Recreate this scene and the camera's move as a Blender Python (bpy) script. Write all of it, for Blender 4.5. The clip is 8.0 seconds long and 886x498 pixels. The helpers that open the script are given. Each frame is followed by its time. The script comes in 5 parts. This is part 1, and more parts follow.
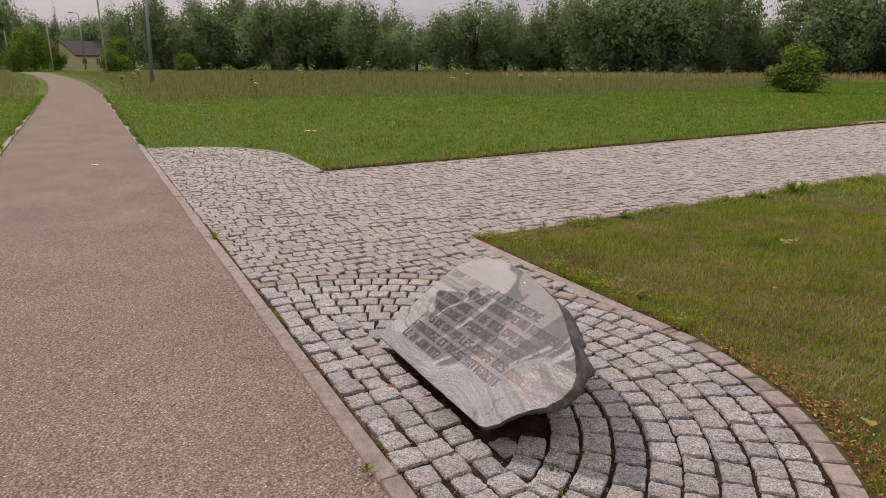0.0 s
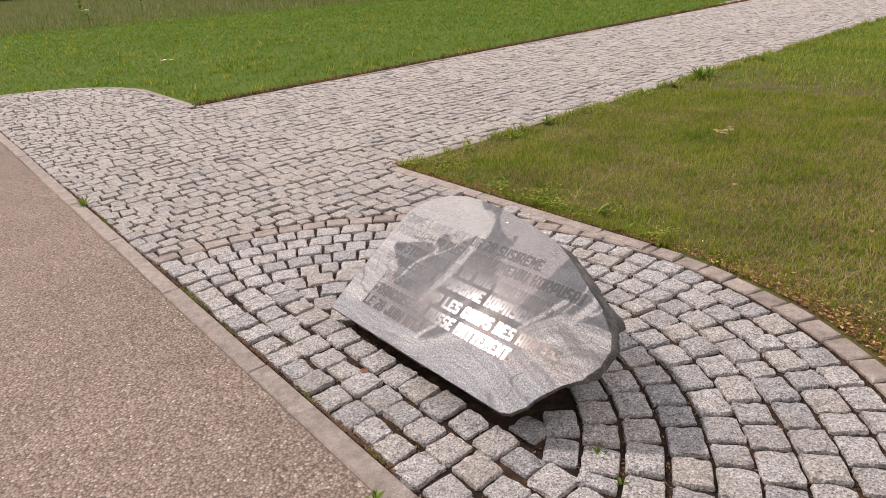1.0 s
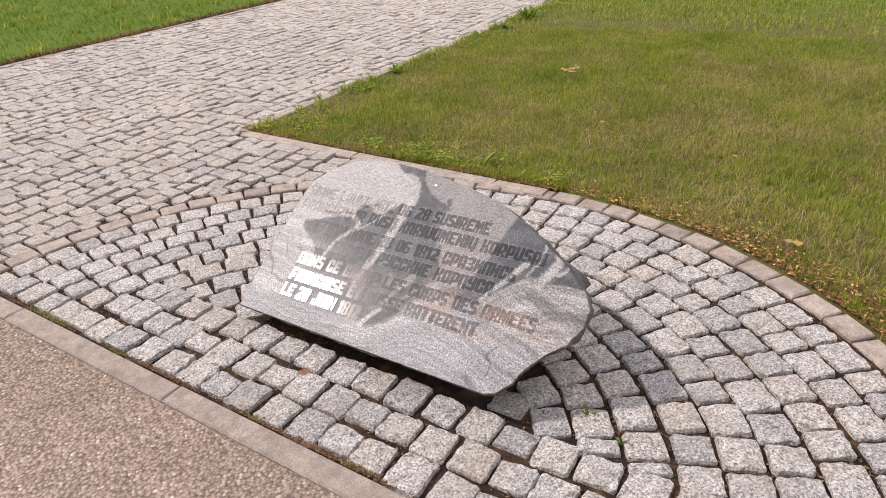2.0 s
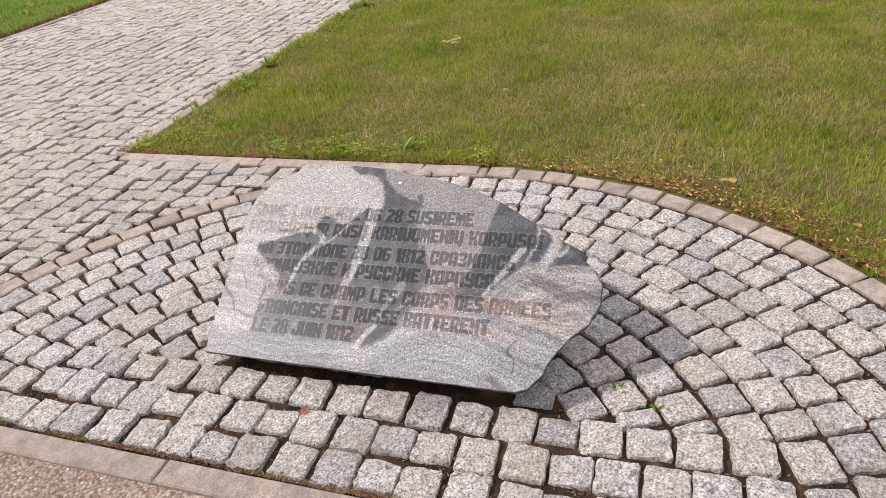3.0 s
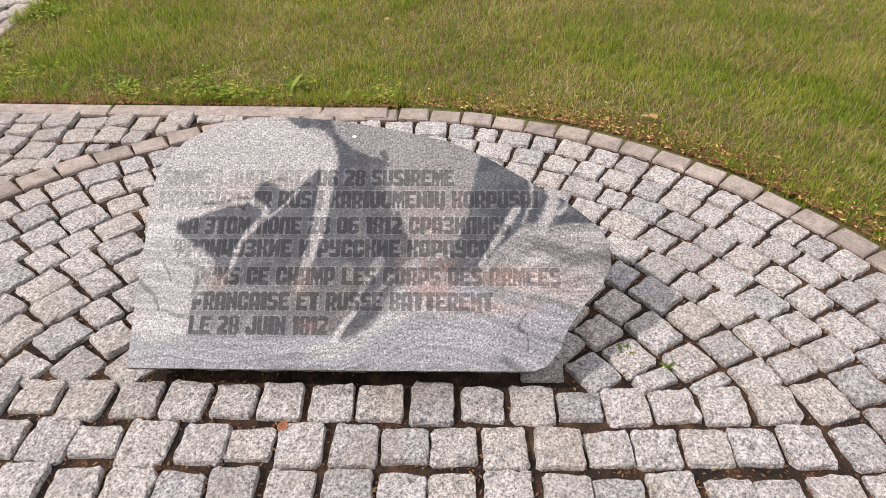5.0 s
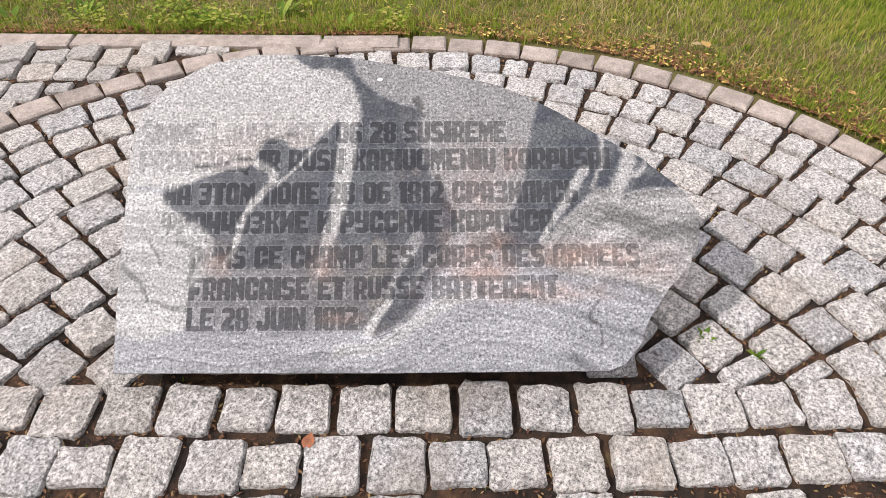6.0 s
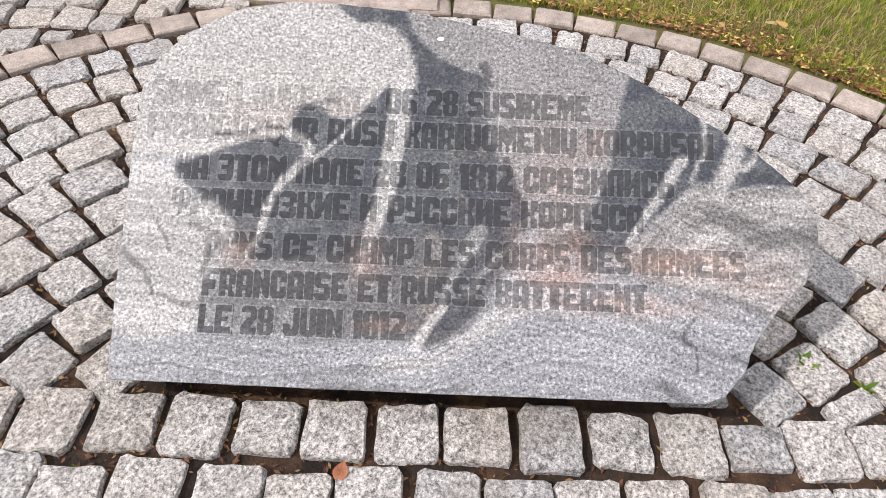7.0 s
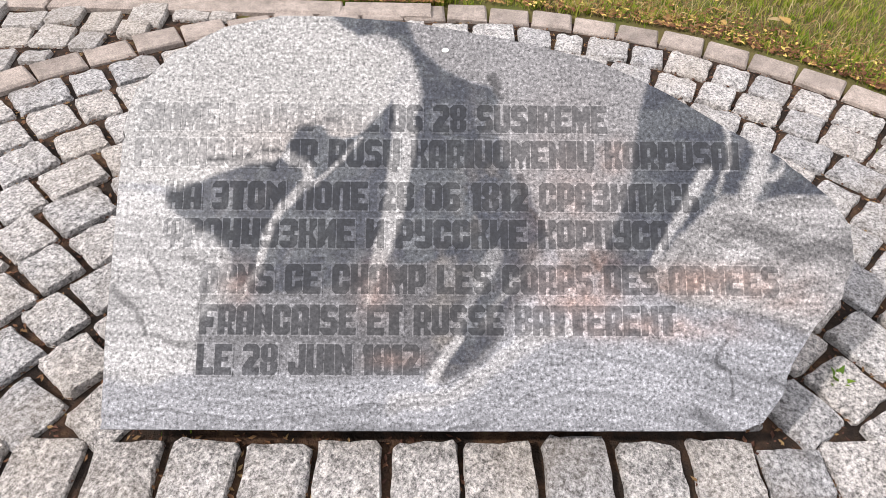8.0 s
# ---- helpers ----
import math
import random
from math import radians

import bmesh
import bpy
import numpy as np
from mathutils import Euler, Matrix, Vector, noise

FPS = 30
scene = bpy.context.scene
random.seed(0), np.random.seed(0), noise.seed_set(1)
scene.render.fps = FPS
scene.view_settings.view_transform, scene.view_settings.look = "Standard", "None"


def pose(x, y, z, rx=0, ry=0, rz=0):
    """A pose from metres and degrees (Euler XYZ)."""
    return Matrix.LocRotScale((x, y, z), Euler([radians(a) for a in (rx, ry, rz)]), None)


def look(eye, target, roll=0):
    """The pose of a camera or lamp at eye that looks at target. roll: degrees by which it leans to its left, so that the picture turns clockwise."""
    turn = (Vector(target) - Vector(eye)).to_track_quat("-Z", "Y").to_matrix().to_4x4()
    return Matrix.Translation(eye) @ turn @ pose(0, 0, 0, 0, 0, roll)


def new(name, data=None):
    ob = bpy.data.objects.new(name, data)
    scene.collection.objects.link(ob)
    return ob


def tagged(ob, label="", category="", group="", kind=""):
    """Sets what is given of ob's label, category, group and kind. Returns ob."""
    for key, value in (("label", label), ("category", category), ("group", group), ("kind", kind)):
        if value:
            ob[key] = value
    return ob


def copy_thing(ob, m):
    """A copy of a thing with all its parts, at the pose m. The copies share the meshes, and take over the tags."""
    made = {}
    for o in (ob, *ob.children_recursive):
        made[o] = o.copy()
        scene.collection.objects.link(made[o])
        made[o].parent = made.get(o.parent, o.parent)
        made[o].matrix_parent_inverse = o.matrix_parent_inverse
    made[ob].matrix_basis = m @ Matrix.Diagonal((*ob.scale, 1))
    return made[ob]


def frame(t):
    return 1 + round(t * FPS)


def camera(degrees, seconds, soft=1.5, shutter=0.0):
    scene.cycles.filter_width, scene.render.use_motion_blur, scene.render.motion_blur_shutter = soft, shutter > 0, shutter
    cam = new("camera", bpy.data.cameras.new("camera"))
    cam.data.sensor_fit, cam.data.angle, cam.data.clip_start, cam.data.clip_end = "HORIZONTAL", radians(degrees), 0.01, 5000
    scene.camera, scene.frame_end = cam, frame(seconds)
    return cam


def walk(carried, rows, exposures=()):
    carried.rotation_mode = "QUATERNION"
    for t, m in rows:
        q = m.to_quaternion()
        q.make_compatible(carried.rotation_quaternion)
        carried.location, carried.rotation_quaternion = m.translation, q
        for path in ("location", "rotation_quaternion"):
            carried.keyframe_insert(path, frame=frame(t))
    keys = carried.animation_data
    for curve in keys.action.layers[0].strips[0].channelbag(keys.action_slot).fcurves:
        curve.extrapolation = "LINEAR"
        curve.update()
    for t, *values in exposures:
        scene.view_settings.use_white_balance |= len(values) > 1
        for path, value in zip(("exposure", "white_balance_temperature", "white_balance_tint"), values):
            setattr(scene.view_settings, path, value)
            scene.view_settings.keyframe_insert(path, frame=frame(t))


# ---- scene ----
cam = camera(68.5, 8.0, soft=0.75)
PATH = [
    (0, (0.1, 0.016, 1.546), (0.057, 1.936, 0.987), 0.2),
    (0.5, (-0.081, 0.323, 1.54), (-0.012, 2.21, 0.904), -2.4),
    (1, (-0.234, 0.685, 1.482), (0.059, 2.483, 0.674), -3.7),
    (1.5, (-0.369, 0.888, 1.458), (0.137, 2.601, 0.543), -2.75),
    (1.7, (-0.457, 0.966, 1.461), (0.176, 2.621, 0.522), -2.4),
    (2.8, (-0.79, 1.359, 1.48), (0.252, 2.701, 0.424), -6.5),
    (3, (-0.815, 1.436, 1.486), (0.277, 2.732, 0.424), -6.6),
    (3.5, (-0.858, 1.558, 1.469), (0.346, 2.686, 0.337), -3.2),
    (4, (-0.929, 1.747, 1.466), (0.434, 2.633, 0.301), -1.1),
    (4.5, (-0.966, 1.886, 1.46), (0.435, 2.709, 0.294), -1.3),
    (4.7, (-0.95, 1.942, 1.45), (0.433, 2.751, 0.254), -0.3),
    (5.8, (-0.725, 2.273, 1.317), (0.516, 2.98, -0.084), 0.2),
    (6, (-0.69, 2.334, 1.293), (0.544, 2.997, -0.135), 1.1),
    (6.5, (-0.632, 2.46, 1.224), (0.573, 3.09, -0.242), 2.2),
    (7, (-0.582, 2.542, 1.134), (0.617, 3.174, -0.337), 4.2),
    (7.5, (-0.556, 2.596, 1.085), (0.62, 3.217, -0.41), 3.3),
    (8, (-0.527, 2.617, 1.103), (0.689, 3.228, -0.363), 3.0),
]
walk(cam, [(t, look(eye, target, roll)) for t, eye, target, roll in PATH],
     [(0, 0.19, 6900, 22), (0.5, 0.39, 6900, 21.5), (1.0, 0.61, 6800, 20), (1.5, 0.77, 6750, 19), (3.0, 0.89, 6650, 18), (4.7, 0.92, 6650, 18), (6.0, 1.10, 6450, 15.5), (8.0, 1.16, 6400, 15)])

# ---- daylight ----
SUN_AZ, SUN_EL = -50.0, 45.0          # azimuth from +y towards +x
world = bpy.data.worlds.new("sky")
scene.world = world
world.use_nodes = True
wt = world.node_tree
wt.nodes.clear()
w_out = wt.nodes.new("ShaderNodeOutputWorld")
w_bg = wt.nodes.new("ShaderNodeBackground")
w_sky = wt.nodes.new("ShaderNodeTexSky")
w_sky.sky_type = "NISHITA"
w_sky.sun_disc = False
w_sky.sun_elevation, w_sky.sun_rotation = radians(SUN_EL), radians(SUN_AZ % 360)
w_tc = wt.nodes.new("ShaderNodeTexCoord")
w_map = wt.nodes.new("ShaderNodeMapping")
w_map.inputs["Scale"].default_value = (1.2, 1.2, 3.2)
w_noise = wt.nodes.new("ShaderNodeTexNoise")
w_noise.inputs["Scale"].default_value, w_noise.inputs["Detail"].default_value, w_noise.inputs["Roughness"].default_value = 2.2, 7.0, 0.55
w_ramp = wt.nodes.new("ShaderNodeValToRGB")
w_ramp.color_ramp.elements[0].position, w_ramp.color_ramp.elements[1].position = 0.18, 0.42
w_shade = wt.nodes.new("ShaderNodeValToRGB")
w_shade.color_ramp.elements[0].color, w_shade.color_ramp.elements[1].color = (4.7, 4.85, 5.2, 1), (7.7, 7.65, 7.7, 1)
w_shade.color_ramp.elements[0].position, w_shade.color_ramp.elements[1].position = 0.35, 0.7
w_mix = wt.nodes.new("ShaderNodeMixRGB")
wt.links.new(w_tc.outputs["Generated"], w_map.inputs["Vector"])
wt.links.new(w_map.outputs[0], w_noise.inputs["Vector"])
wt.links.new(w_noise.outputs["Fac"], w_ramp.inputs[0])
wt.links.new(w_noise.outputs["Fac"], w_shade.inputs[0])
wt.links.new(w_ramp.outputs[0], w_mix.inputs[0])
wt.links.new(w_sky.outputs[0], w_mix.inputs[1])
w_sep = wt.nodes.new("ShaderNodeSeparateXYZ")
w_grad = wt.nodes.new("ShaderNodeMapRange")     # a clouded sky is brighter overhead than at the horizon
w_grad.inputs["From Min"].default_value, w_grad.inputs["From Max"].default_value = 0.0, 1.0
w_grad.inputs["To Min"].default_value, w_grad.inputs["To Max"].default_value = 0.55, 1.45
w_mul = wt.nodes.new("ShaderNodeVectorMath")
w_mul.operation = "SCALE"
wt.links.new(w_tc.outputs["Generated"], w_sep.inputs[0])
wt.links.new(w_sep.outputs["Z"], w_grad.inputs["Value"])
wt.links.new(w_shade.outputs[0], w_mul.inputs[0])
wt.links.new(w_grad.outputs[0], w_mul.inputs["Scale"])
wt.links.new(w_mul.outputs[0], w_mix.inputs[2])
wt.links.new(w_mix.outputs[0], w_bg.inputs["Color"])
w_bg.inputs["Strength"].default_value = 0.11
wt.links.new(w_bg.outputs[0], w_out.inputs["Surface"])

sun = new("sun", bpy.data.lights.new("sun", "SUN"))
sun.data.energy, sun.data.angle, sun.data.color = 2.5, radians(2.0), (1.0, 0.95, 0.88)
SUN_DIR = Vector((math.sin(radians(SUN_AZ)) * math.cos(radians(SUN_EL)), math.cos(radians(SUN_AZ)) * math.cos(radians(SUN_EL)), math.sin(radians(SUN_EL))))
sun.matrix_world = look(SUN_DIR * 60, (0, 0, 0))


# ---- materials ----
class Mat:
    """A principled material with a small shorthand for its nodes."""

    def __init__(self, name, rough=0.8, spec=0.4):
        self.m = bpy.data.materials.new(name)
        self.m.use_nodes = True
        self.t = self.m.node_tree
        self.b = self.t.nodes["Principled BSDF"]
        self.b.inputs["Roughness"].default_value = rough
        self.b.inputs["Specular IOR Level"].default_value = spec
        self.tc = None

    def n(self, kind, **ins):
        node = self.t.nodes.new(kind)
        for k, v in ins.items():
            node.inputs[k.replace("_", " ")].default_value = v
        return node

    def link(self, a, b):
        self.t.links.new(a, b)

    def coord(self, which="Object"):
        if self.tc is None:
            self.tc = self.n("ShaderNodeTexCoord")
        return self.tc.outputs[which]

    def place(self):
        if "Geometry" not in [x.name for x in self.t.nodes]:
            self.n("ShaderNodeNewGeometry").name = "Geometry"
        return self.t.nodes["Geometry"].outputs["Position"]

    def noise(self, vec, scale, detail=4.0, rough=0.55):
        node = self.n("ShaderNodeTexNoise", Scale=scale, Detail=detail, Roughness=rough)
        self.link(vec, node.inputs["Vector"])
        return node.outputs["Fac"]

    def voronoi(self, vec, scale, out="Distance", feature="F1"):
        node = self.n("ShaderNodeTexVoronoi", Scale=scale)
        node.feature = feature
        self.link(vec, node.inputs["Vector"])
        return node.outputs[out]

    def ramp(self, fac, stops):
        node = self.n("ShaderNodeValToRGB")
        els = node.color_ramp.elements
        while len(els) < len(stops):
            els.new(0.5)
        for e, (p, c) in zip(els, stops):
            e.position = p
            e.color = (*c, 1) if isinstance(c, tuple) else (c, c, c, 1)
        self.link(fac, node.inputs[0])
        return node.outputs[0]

    def mix(self, fac, a, b, kind="MIX"):
        node = self.n("ShaderNodeMixRGB")
        node.blend_type = kind
        for sock, v in zip(node.inputs, (fac, a, b)):
            if isinstance(v, (int, float)):
                sock.default_value = v if sock.type == "VALUE" else (v, v, v, 1)
            elif isinstance(v, tuple):
                sock.default_value = (*v, 1)
            else:
                self.link(v, sock)
        return node.outputs[0]

    def math(self, op, a, b=0.0, c=0.0, clamp=False):
        node = self.n("ShaderNodeMath")
        node.operation, node.use_clamp = op, clamp
        for sock, v in zip(node.inputs, (a, b, c)):
            if isinstance(v, (int, float)):
                sock.default_value = v
            else:
                self.link(v, sock)
        return node.outputs[0]

    def random(self):
        """One number for each piece: by object, and by island in joined meshes."""
        info, geo = self.n("ShaderNodeObjectInfo"), self.n("ShaderNodeNewGeometry")
        return self.math("FRACT", self.math("ADD", info.outputs["Random"], geo.outputs["Random Per Island"]))

    def bump(self, height, strength=0.5, dist=0.01):
        node = self.n("ShaderNodeBump", Strength=strength, Distance=dist)
        self.link(height, node.inputs["Height"])
        self.link(node.outputs[0], self.b.inputs["Normal"])

    def colour(self, c):
        if isinstance(c, tuple):
            self.b.inputs["Base Color"].default_value = (*c, 1)
        else:
            self.link(c, self.b.inputs["Base Color"])
        return self


def granite_setts(name, soiled):
    a = Mat(name, 0.78, 0.3)
    p = a.place()
    speck = a.ramp(a.noise(p, 130, 3, 0.8), [(0.34, 0.10), (0.43, 0.30), (0.53, 0.53), (0.66, 0.81)])
    coarse = a.ramp(a.noise(p, 34, 5, 0.75), [(0.34, 0.50), (0.47, 0.86), (0.60, 1.08)])
    grey = a.mix(1.0, speck, coarse, "MULTIPLY")
    tone = a.ramp(a.random(), [(0.0, (0.84, 0.82, 0.81)), (0.35, (1.04, 1.0, 0.96)), (0.7, (1.10, 1.04, 0.985)), (0.93, (1.05, 0.97, 0.89)), (1.0, (0.76, 0.75, 0.75))])
    c = a.mix(1.0, grey, tone, "MULTIPLY")
    dirt = a.ramp(a.noise(p, 3.5, 5, 0.6), [(0.45, soiled), (0.75, 0.45 + 0.5 * soiled)])
    c = a.mix(dirt, c, (0.30, 0.245, 0.18))
    a.colour(c)
    a.bump(a.math("ADD", a.noise(p, 38, 7, 0.75), a.math("MULTIPLY", a.noise(p, 140, 4, 0.7), 0.4)), 1.0, 0.024)
    return a.m


def paver_stone():
    a = Mat("buff_concrete", 0.85, 0.3)
    p = a.place()
    base = a.ramp(a.noise(p, 9, 5), [(0.3, (0.26, 0.217, 0.186)), (0.7, (0.385, 0.325, 0.280))])
    grain = a.mix(1.0, a.ramp(a.noise(p, 230, 3, 0.75), [(0.32, 0.55), (0.66, 1.2)]), a.ramp(a.noise(p, 28, 6, 0.7), [(0.35, 0.72), (0.6, 1.05)]), "MULTIPLY")
    tone = a.ramp(a.random(), [(0.0, 0.82), (1.0, 1.12)])
    a.colour(a.mix(1.0, a.mix(1.0, base, grain, "MULTIPLY"), tone, "MULTIPLY"))
    a.bump(a.noise(p, 110, 6, 0.75), 0.9, 0.007)
    return a.m


def chip_asphalt():
    a = Mat("chip_asphalt", 0.9, 0.08)
    p = a.place()
    cell = a.voronoi(p, 105, "Color")
    chips = a.ramp(cell, [(0.0, (0.115, 0.092, 0.077)), (0.3, (0.195, 0.149, 0.120)), (0.55, (0.240, 0.185, 0.148)), (0.8, (0.285, 0.228, 0.188)), (1.0, (0.44, 0.385, 0.34))])
    d = a.voronoi(p, 105)
    gaps = a.ramp(d, [(0.35, 1.0), (0.75, 0.48)])
    c = a.mix(1.0, chips, gaps, "MULTIPLY")
    broad = a.ramp(a.noise(p, 1.3, 6, 0.6), [(0.3, 0.90), (0.7, 1.15)])
    c = a.mix(1.0, c, broad, "MULTIPLY")
    pale = a.ramp(a.voronoi(p, 17), [(0.05, 0.75), (0.09, 0.0)])
    c = a.mix(pale, c, (0.62, 0.56, 0.50))
    a.colour(c)
    a.bump(a.math("SUBTRACT", 1.0, d), 0.5, 0.004)
    return a.m


def joint_soil():
    a = Mat("joint_soil", 0.95, 0.1)
    p = a.place()
    c = a.ramp(a.noise(p, 14, 5, 0.65), [(0.36, (0.016, 0.012, 0.010)), (0.48, (0.028, 0.020, 0.015)), (0.58, (0.052, 0.030, 0.019)), (0.66, (0.085, 0.052, 0.030)), (0.74, (0.060, 0.070, 0.020))])
    a.colour(c)
    a.bump(a.noise(p, 120, 5, 0.7), 0.9, 0.01)
    return a.m


def ground_earth():
    a = Mat("grassy_earth", 0.95, 0.1)
    p = a.place()
    near = a.ramp(a.noise(p, 5, 6, 0.65), [(0.34, (0.078, 0.060, 0.026)), (0.5, (0.100, 0.088, 0.032)), (0.66, (0.078, 0.095, 0.022))])
    far = a.ramp(a.noise(p, 0.35, 6, 0.6), [(0.3, (0.062, 0.102, 0.012)), (0.7, (0.085, 0.122, 0.018))])
    d = a.n("ShaderNodeVectorMath")
    d.operation = "DISTANCE"
    d.inputs[1].default_value = (2.6, 4.0, 0)            # the worn lawn behind the stone
    a.link(p, d.inputs[0])
    a.colour(a.mix(a.ramp(a.math("DIVIDE", d.outputs["Value"], 10.0), [(0.38, 0.0), (0.62, 1.0)]), near, far))
    a.bump(a.noise(p, 60, 5, 0.7), 0.8, 0.02)
    return a.m


def blades_mat(name, low, mid, high, dry, rough=0.65, spec=0.15):
    a = Mat(name, rough, spec)
    r = a.random()
    p = a.place()
    patch = a.noise(p, 1.5, 6, 0.75)
    f = a.math("ADD", a.math("MULTIPLY", r, 0.62), a.math("MULTIPLY_ADD", patch, 1.2, -0.36))
    a.colour(a.ramp(f, [(0.2, low), (0.45, mid), (0.68, high), (0.86, dry)]))
    thin = a.n("ShaderNodeBsdfTranslucent")
    a.link(a.b.inputs["Base Color"].links[0].from_socket, thin.inputs["Color"])
    mixer = a.n("ShaderNodeMixShader", Fac=0.45)
    a.link(a.b.outputs[0], mixer.inputs[1])
    a.link(thin.outputs[0], mixer.inputs[2])
    a.link(mixer.outputs[0], a.t.nodes["Material Output"].inputs["Surface"])
    return a.m


def plain(name, c, rough=0.7, scale=30.0, spread=0.25, metal=0.0, spec=0.4):
    a = Mat(name, rough, spec)
    lo, hi = tuple(v * (1 - spread) for v in c), tuple(v * (1 + spread) for v in c)
    a.colour(a.ramp(a.noise(a.place(), scale, 5, 0.6), [(0.3, lo), (0.7, hi)]))
    a.b.inputs["Metallic"].default_value = metal
    a.bump(a.noise(a.place(), scale * 3, 4), 0.3, 0.01)
    return a.m


def banded_stone(name, polished):
    """Grey gneiss: mineral bands come with the mesh as the attribute "tone", the crystals from here."""
    a = Mat(name, 0.085 if polished else 0.50, 0.34 if polished else 0.26)
    p = a.coord("Object")
    tone = a.n("ShaderNodeAttribute")
    tone.attribute_name = "tone"
    c = tone.outputs["Color"]
    crystals = a.ramp(a.noise(p, 170, 3, 0.75), [(0.33, 0.22), (0.46, 0.80), (0.56, 1.12), (0.68, 2.1)])
    c = a.mix(0.75 if polished else 1.0, c, crystals, "MULTIPLY")
    c = a.mix(1.0, c, a.ramp(a.noise(p, 60, 5, 0.75), [(0.32, 0.78), (0.5, 1.0), (0.68, 1.2)]), "MULTIPLY")
    a.colour(c)
    if polished:
        a.b.inputs["Coat Weight"].default_value, a.b.inputs["Coat Roughness"].default_value = 0.12, 0.30
    else:
        a.bump(a.noise(p, 200, 3, 0.6), 0.15, 0.002)
    return a.m


SETT, PAVER, ASPHALT, SOIL, EARTH = granite_setts("sett_granite", 0.0), paver_stone(), chip_asphalt(), joint_soil(), ground_earth()
LANE_SETT = granite_setts("soiled_sett_granite", 0.28)
STONE, LETTER = banded_stone("banded_gneiss", False), banded_stone("polished_gneiss", True)


def broken_rock():
    a = Mat("rough_boulder", 0.9, 0.2)
    p = a.coord("Object")
    c = a.ramp(a.noise(p, 11, 7, 0.7), [(0.3, (0.055, 0.054, 0.054)), (0.5, (0.125, 0.118, 0.11)), (0.68, (0.24, 0.225, 0.205))])
    rust = a.ramp(a.noise(p, 5, 3), [(0.58, 0.0), (0.70, 0.6)])
    c = a.mix(rust, c, (0.22, 0.13, 0.065))
    a.colour(a.mix(1.0, c, a.ramp(a.noise(p, 260, 3, 0.8), [(0.33, 0.45), (0.66, 1.5)]), "MULTIPLY"))
    a.bump(a.math("ADD", a.noise(p, 22, 8, 0.7), a.math("MULTIPLY", a.noise(p, 120, 4), 0.3)), 1.0, 0.02)
    return a.m


ROUGH_STONE = broken_rock()
LAWN = blades_mat("lawn_blades", (0.085, 0.155, 0.014), (0.175, 0.245, 0.024), (0.28, 0.315, 0.042), (0.40, 0.34, 0.10))
FIELD = blades_mat("field_blades", (0.082, 0.165, 0.010), (0.102, 0.190, 0.013), (0.122, 0.212, 0.018), (0.17, 0.24, 0.035))
MEADOW = blades_mat("meadow_blades", (0.085, 0.140, 0.026), (0.145, 0.180, 0.050), (0.205, 0.200, 0.085), (0.29, 0.23, 0.15))
LEAF_DARK = blades_mat("willow_leaves", (0.150, 0.200, 0.100), (0.178, 0.236, 0.112), (0.205, 0.268, 0.124), (0.240, 0.300, 0.145), 0.9, 0.03)
LEAF_LIGHT = blades_mat("young_leaves", (0.055, 0.105, 0.015), (0.105, 0.175, 0.026), (0.17, 0.24, 0.042), (0.25, 0.31, 0.08), 0.9, 0.03)
BARK = plain("bark", (0.09, 0.07, 0.055), 0.9, 12.0, 0.4)
GALVA = plain("galvanised_steel", (0.30, 0.31, 0.32), 0.5, 20.0, 0.15, 0.7)
WOODPOLE = plain("grey_weathered_wood", (0.30, 0.27, 0.24), 0.9, 15.0, 0.3)
PLASTER = plain("cream_plaster", (0.52, 0.45, 0.30), 0.9, 3.0, 0.12)
ROOFING = plain("dark_roofing", (0.055, 0.05, 0.055), 0.85, 4.0, 0.25)
PALE_ROOF = plain("weathered_fibre_roofing", (0.26, 0.22, 0.20), 0.9, 3.0, 0.2)
DARK_PANE = Mat("dark_glass", 0.1, 0.6).colour((0.02, 0.022, 0.025)).m
THATCH = blades_mat("thatch", (0.20, 0.13, 0.06), (0.28, 0.20, 0.09), (0.36, 0.28, 0.13), (0.44, 0.36, 0.19))
WHITE_BIT = plain("white_bit", (0.75, 0.74, 0.70), 0.8, 80.0, 0.1)
DEAD_LEAF = blades_mat("dead_leaves", (0.11, 0.045, 0.028), (0.19, 0.085, 0.045), (0.29, 0.155, 0.065), (0.40, 0.26, 0.09))

JOINT_BITS = blades_mat("rotting_leaf_bits", (0.06, 0.030, 0.022), (0.115, 0.055, 0.036), (0.18, 0.095, 0.048), (0.30, 0.20, 0.09))


# ---- mesh helpers ----
rng = np.random.default_rng(7)


def mesh_of(name, verts, quads=None, tris=None, smooth=True):
    """A mesh from arrays of corners and faces."""
    me = bpy.data.meshes.new(name)
    q = np.zeros((0, 4), int) if quads is None else np.asarray(quads, int).reshape(-1, 4)
    t = np.zeros((0, 3), int) if tris is None else np.asarray(tris, int).reshape(-1, 3)
    v = np.asarray(verts, float)
    me.vertices.add(len(v))
    me.vertices.foreach_set("co", v.ravel())
    me.loops.add(q.size + t.size)
    me.loops.foreach_set("vertex_index", np.concatenate([q.ravel(), t.ravel()]))
    me.polygons.add(len(q) + len(t))
    me.polygons.foreach_set("loop_start", np.concatenate([np.arange(len(q)) * 4, q.size + np.arange(len(t)) * 3]))
    me.polygons.foreach_set("use_smooth", np.full(len(q) + len(t), smooth))
    me.update()
    me.validate()
    return me


def obj(name, me, material, parent=None, label=""):
    me.materials.clear()
    me.materials.append(material)
    ob = new(name, me)
    if parent is not None:
        ob.parent = parent
    return tagged(ob, label)


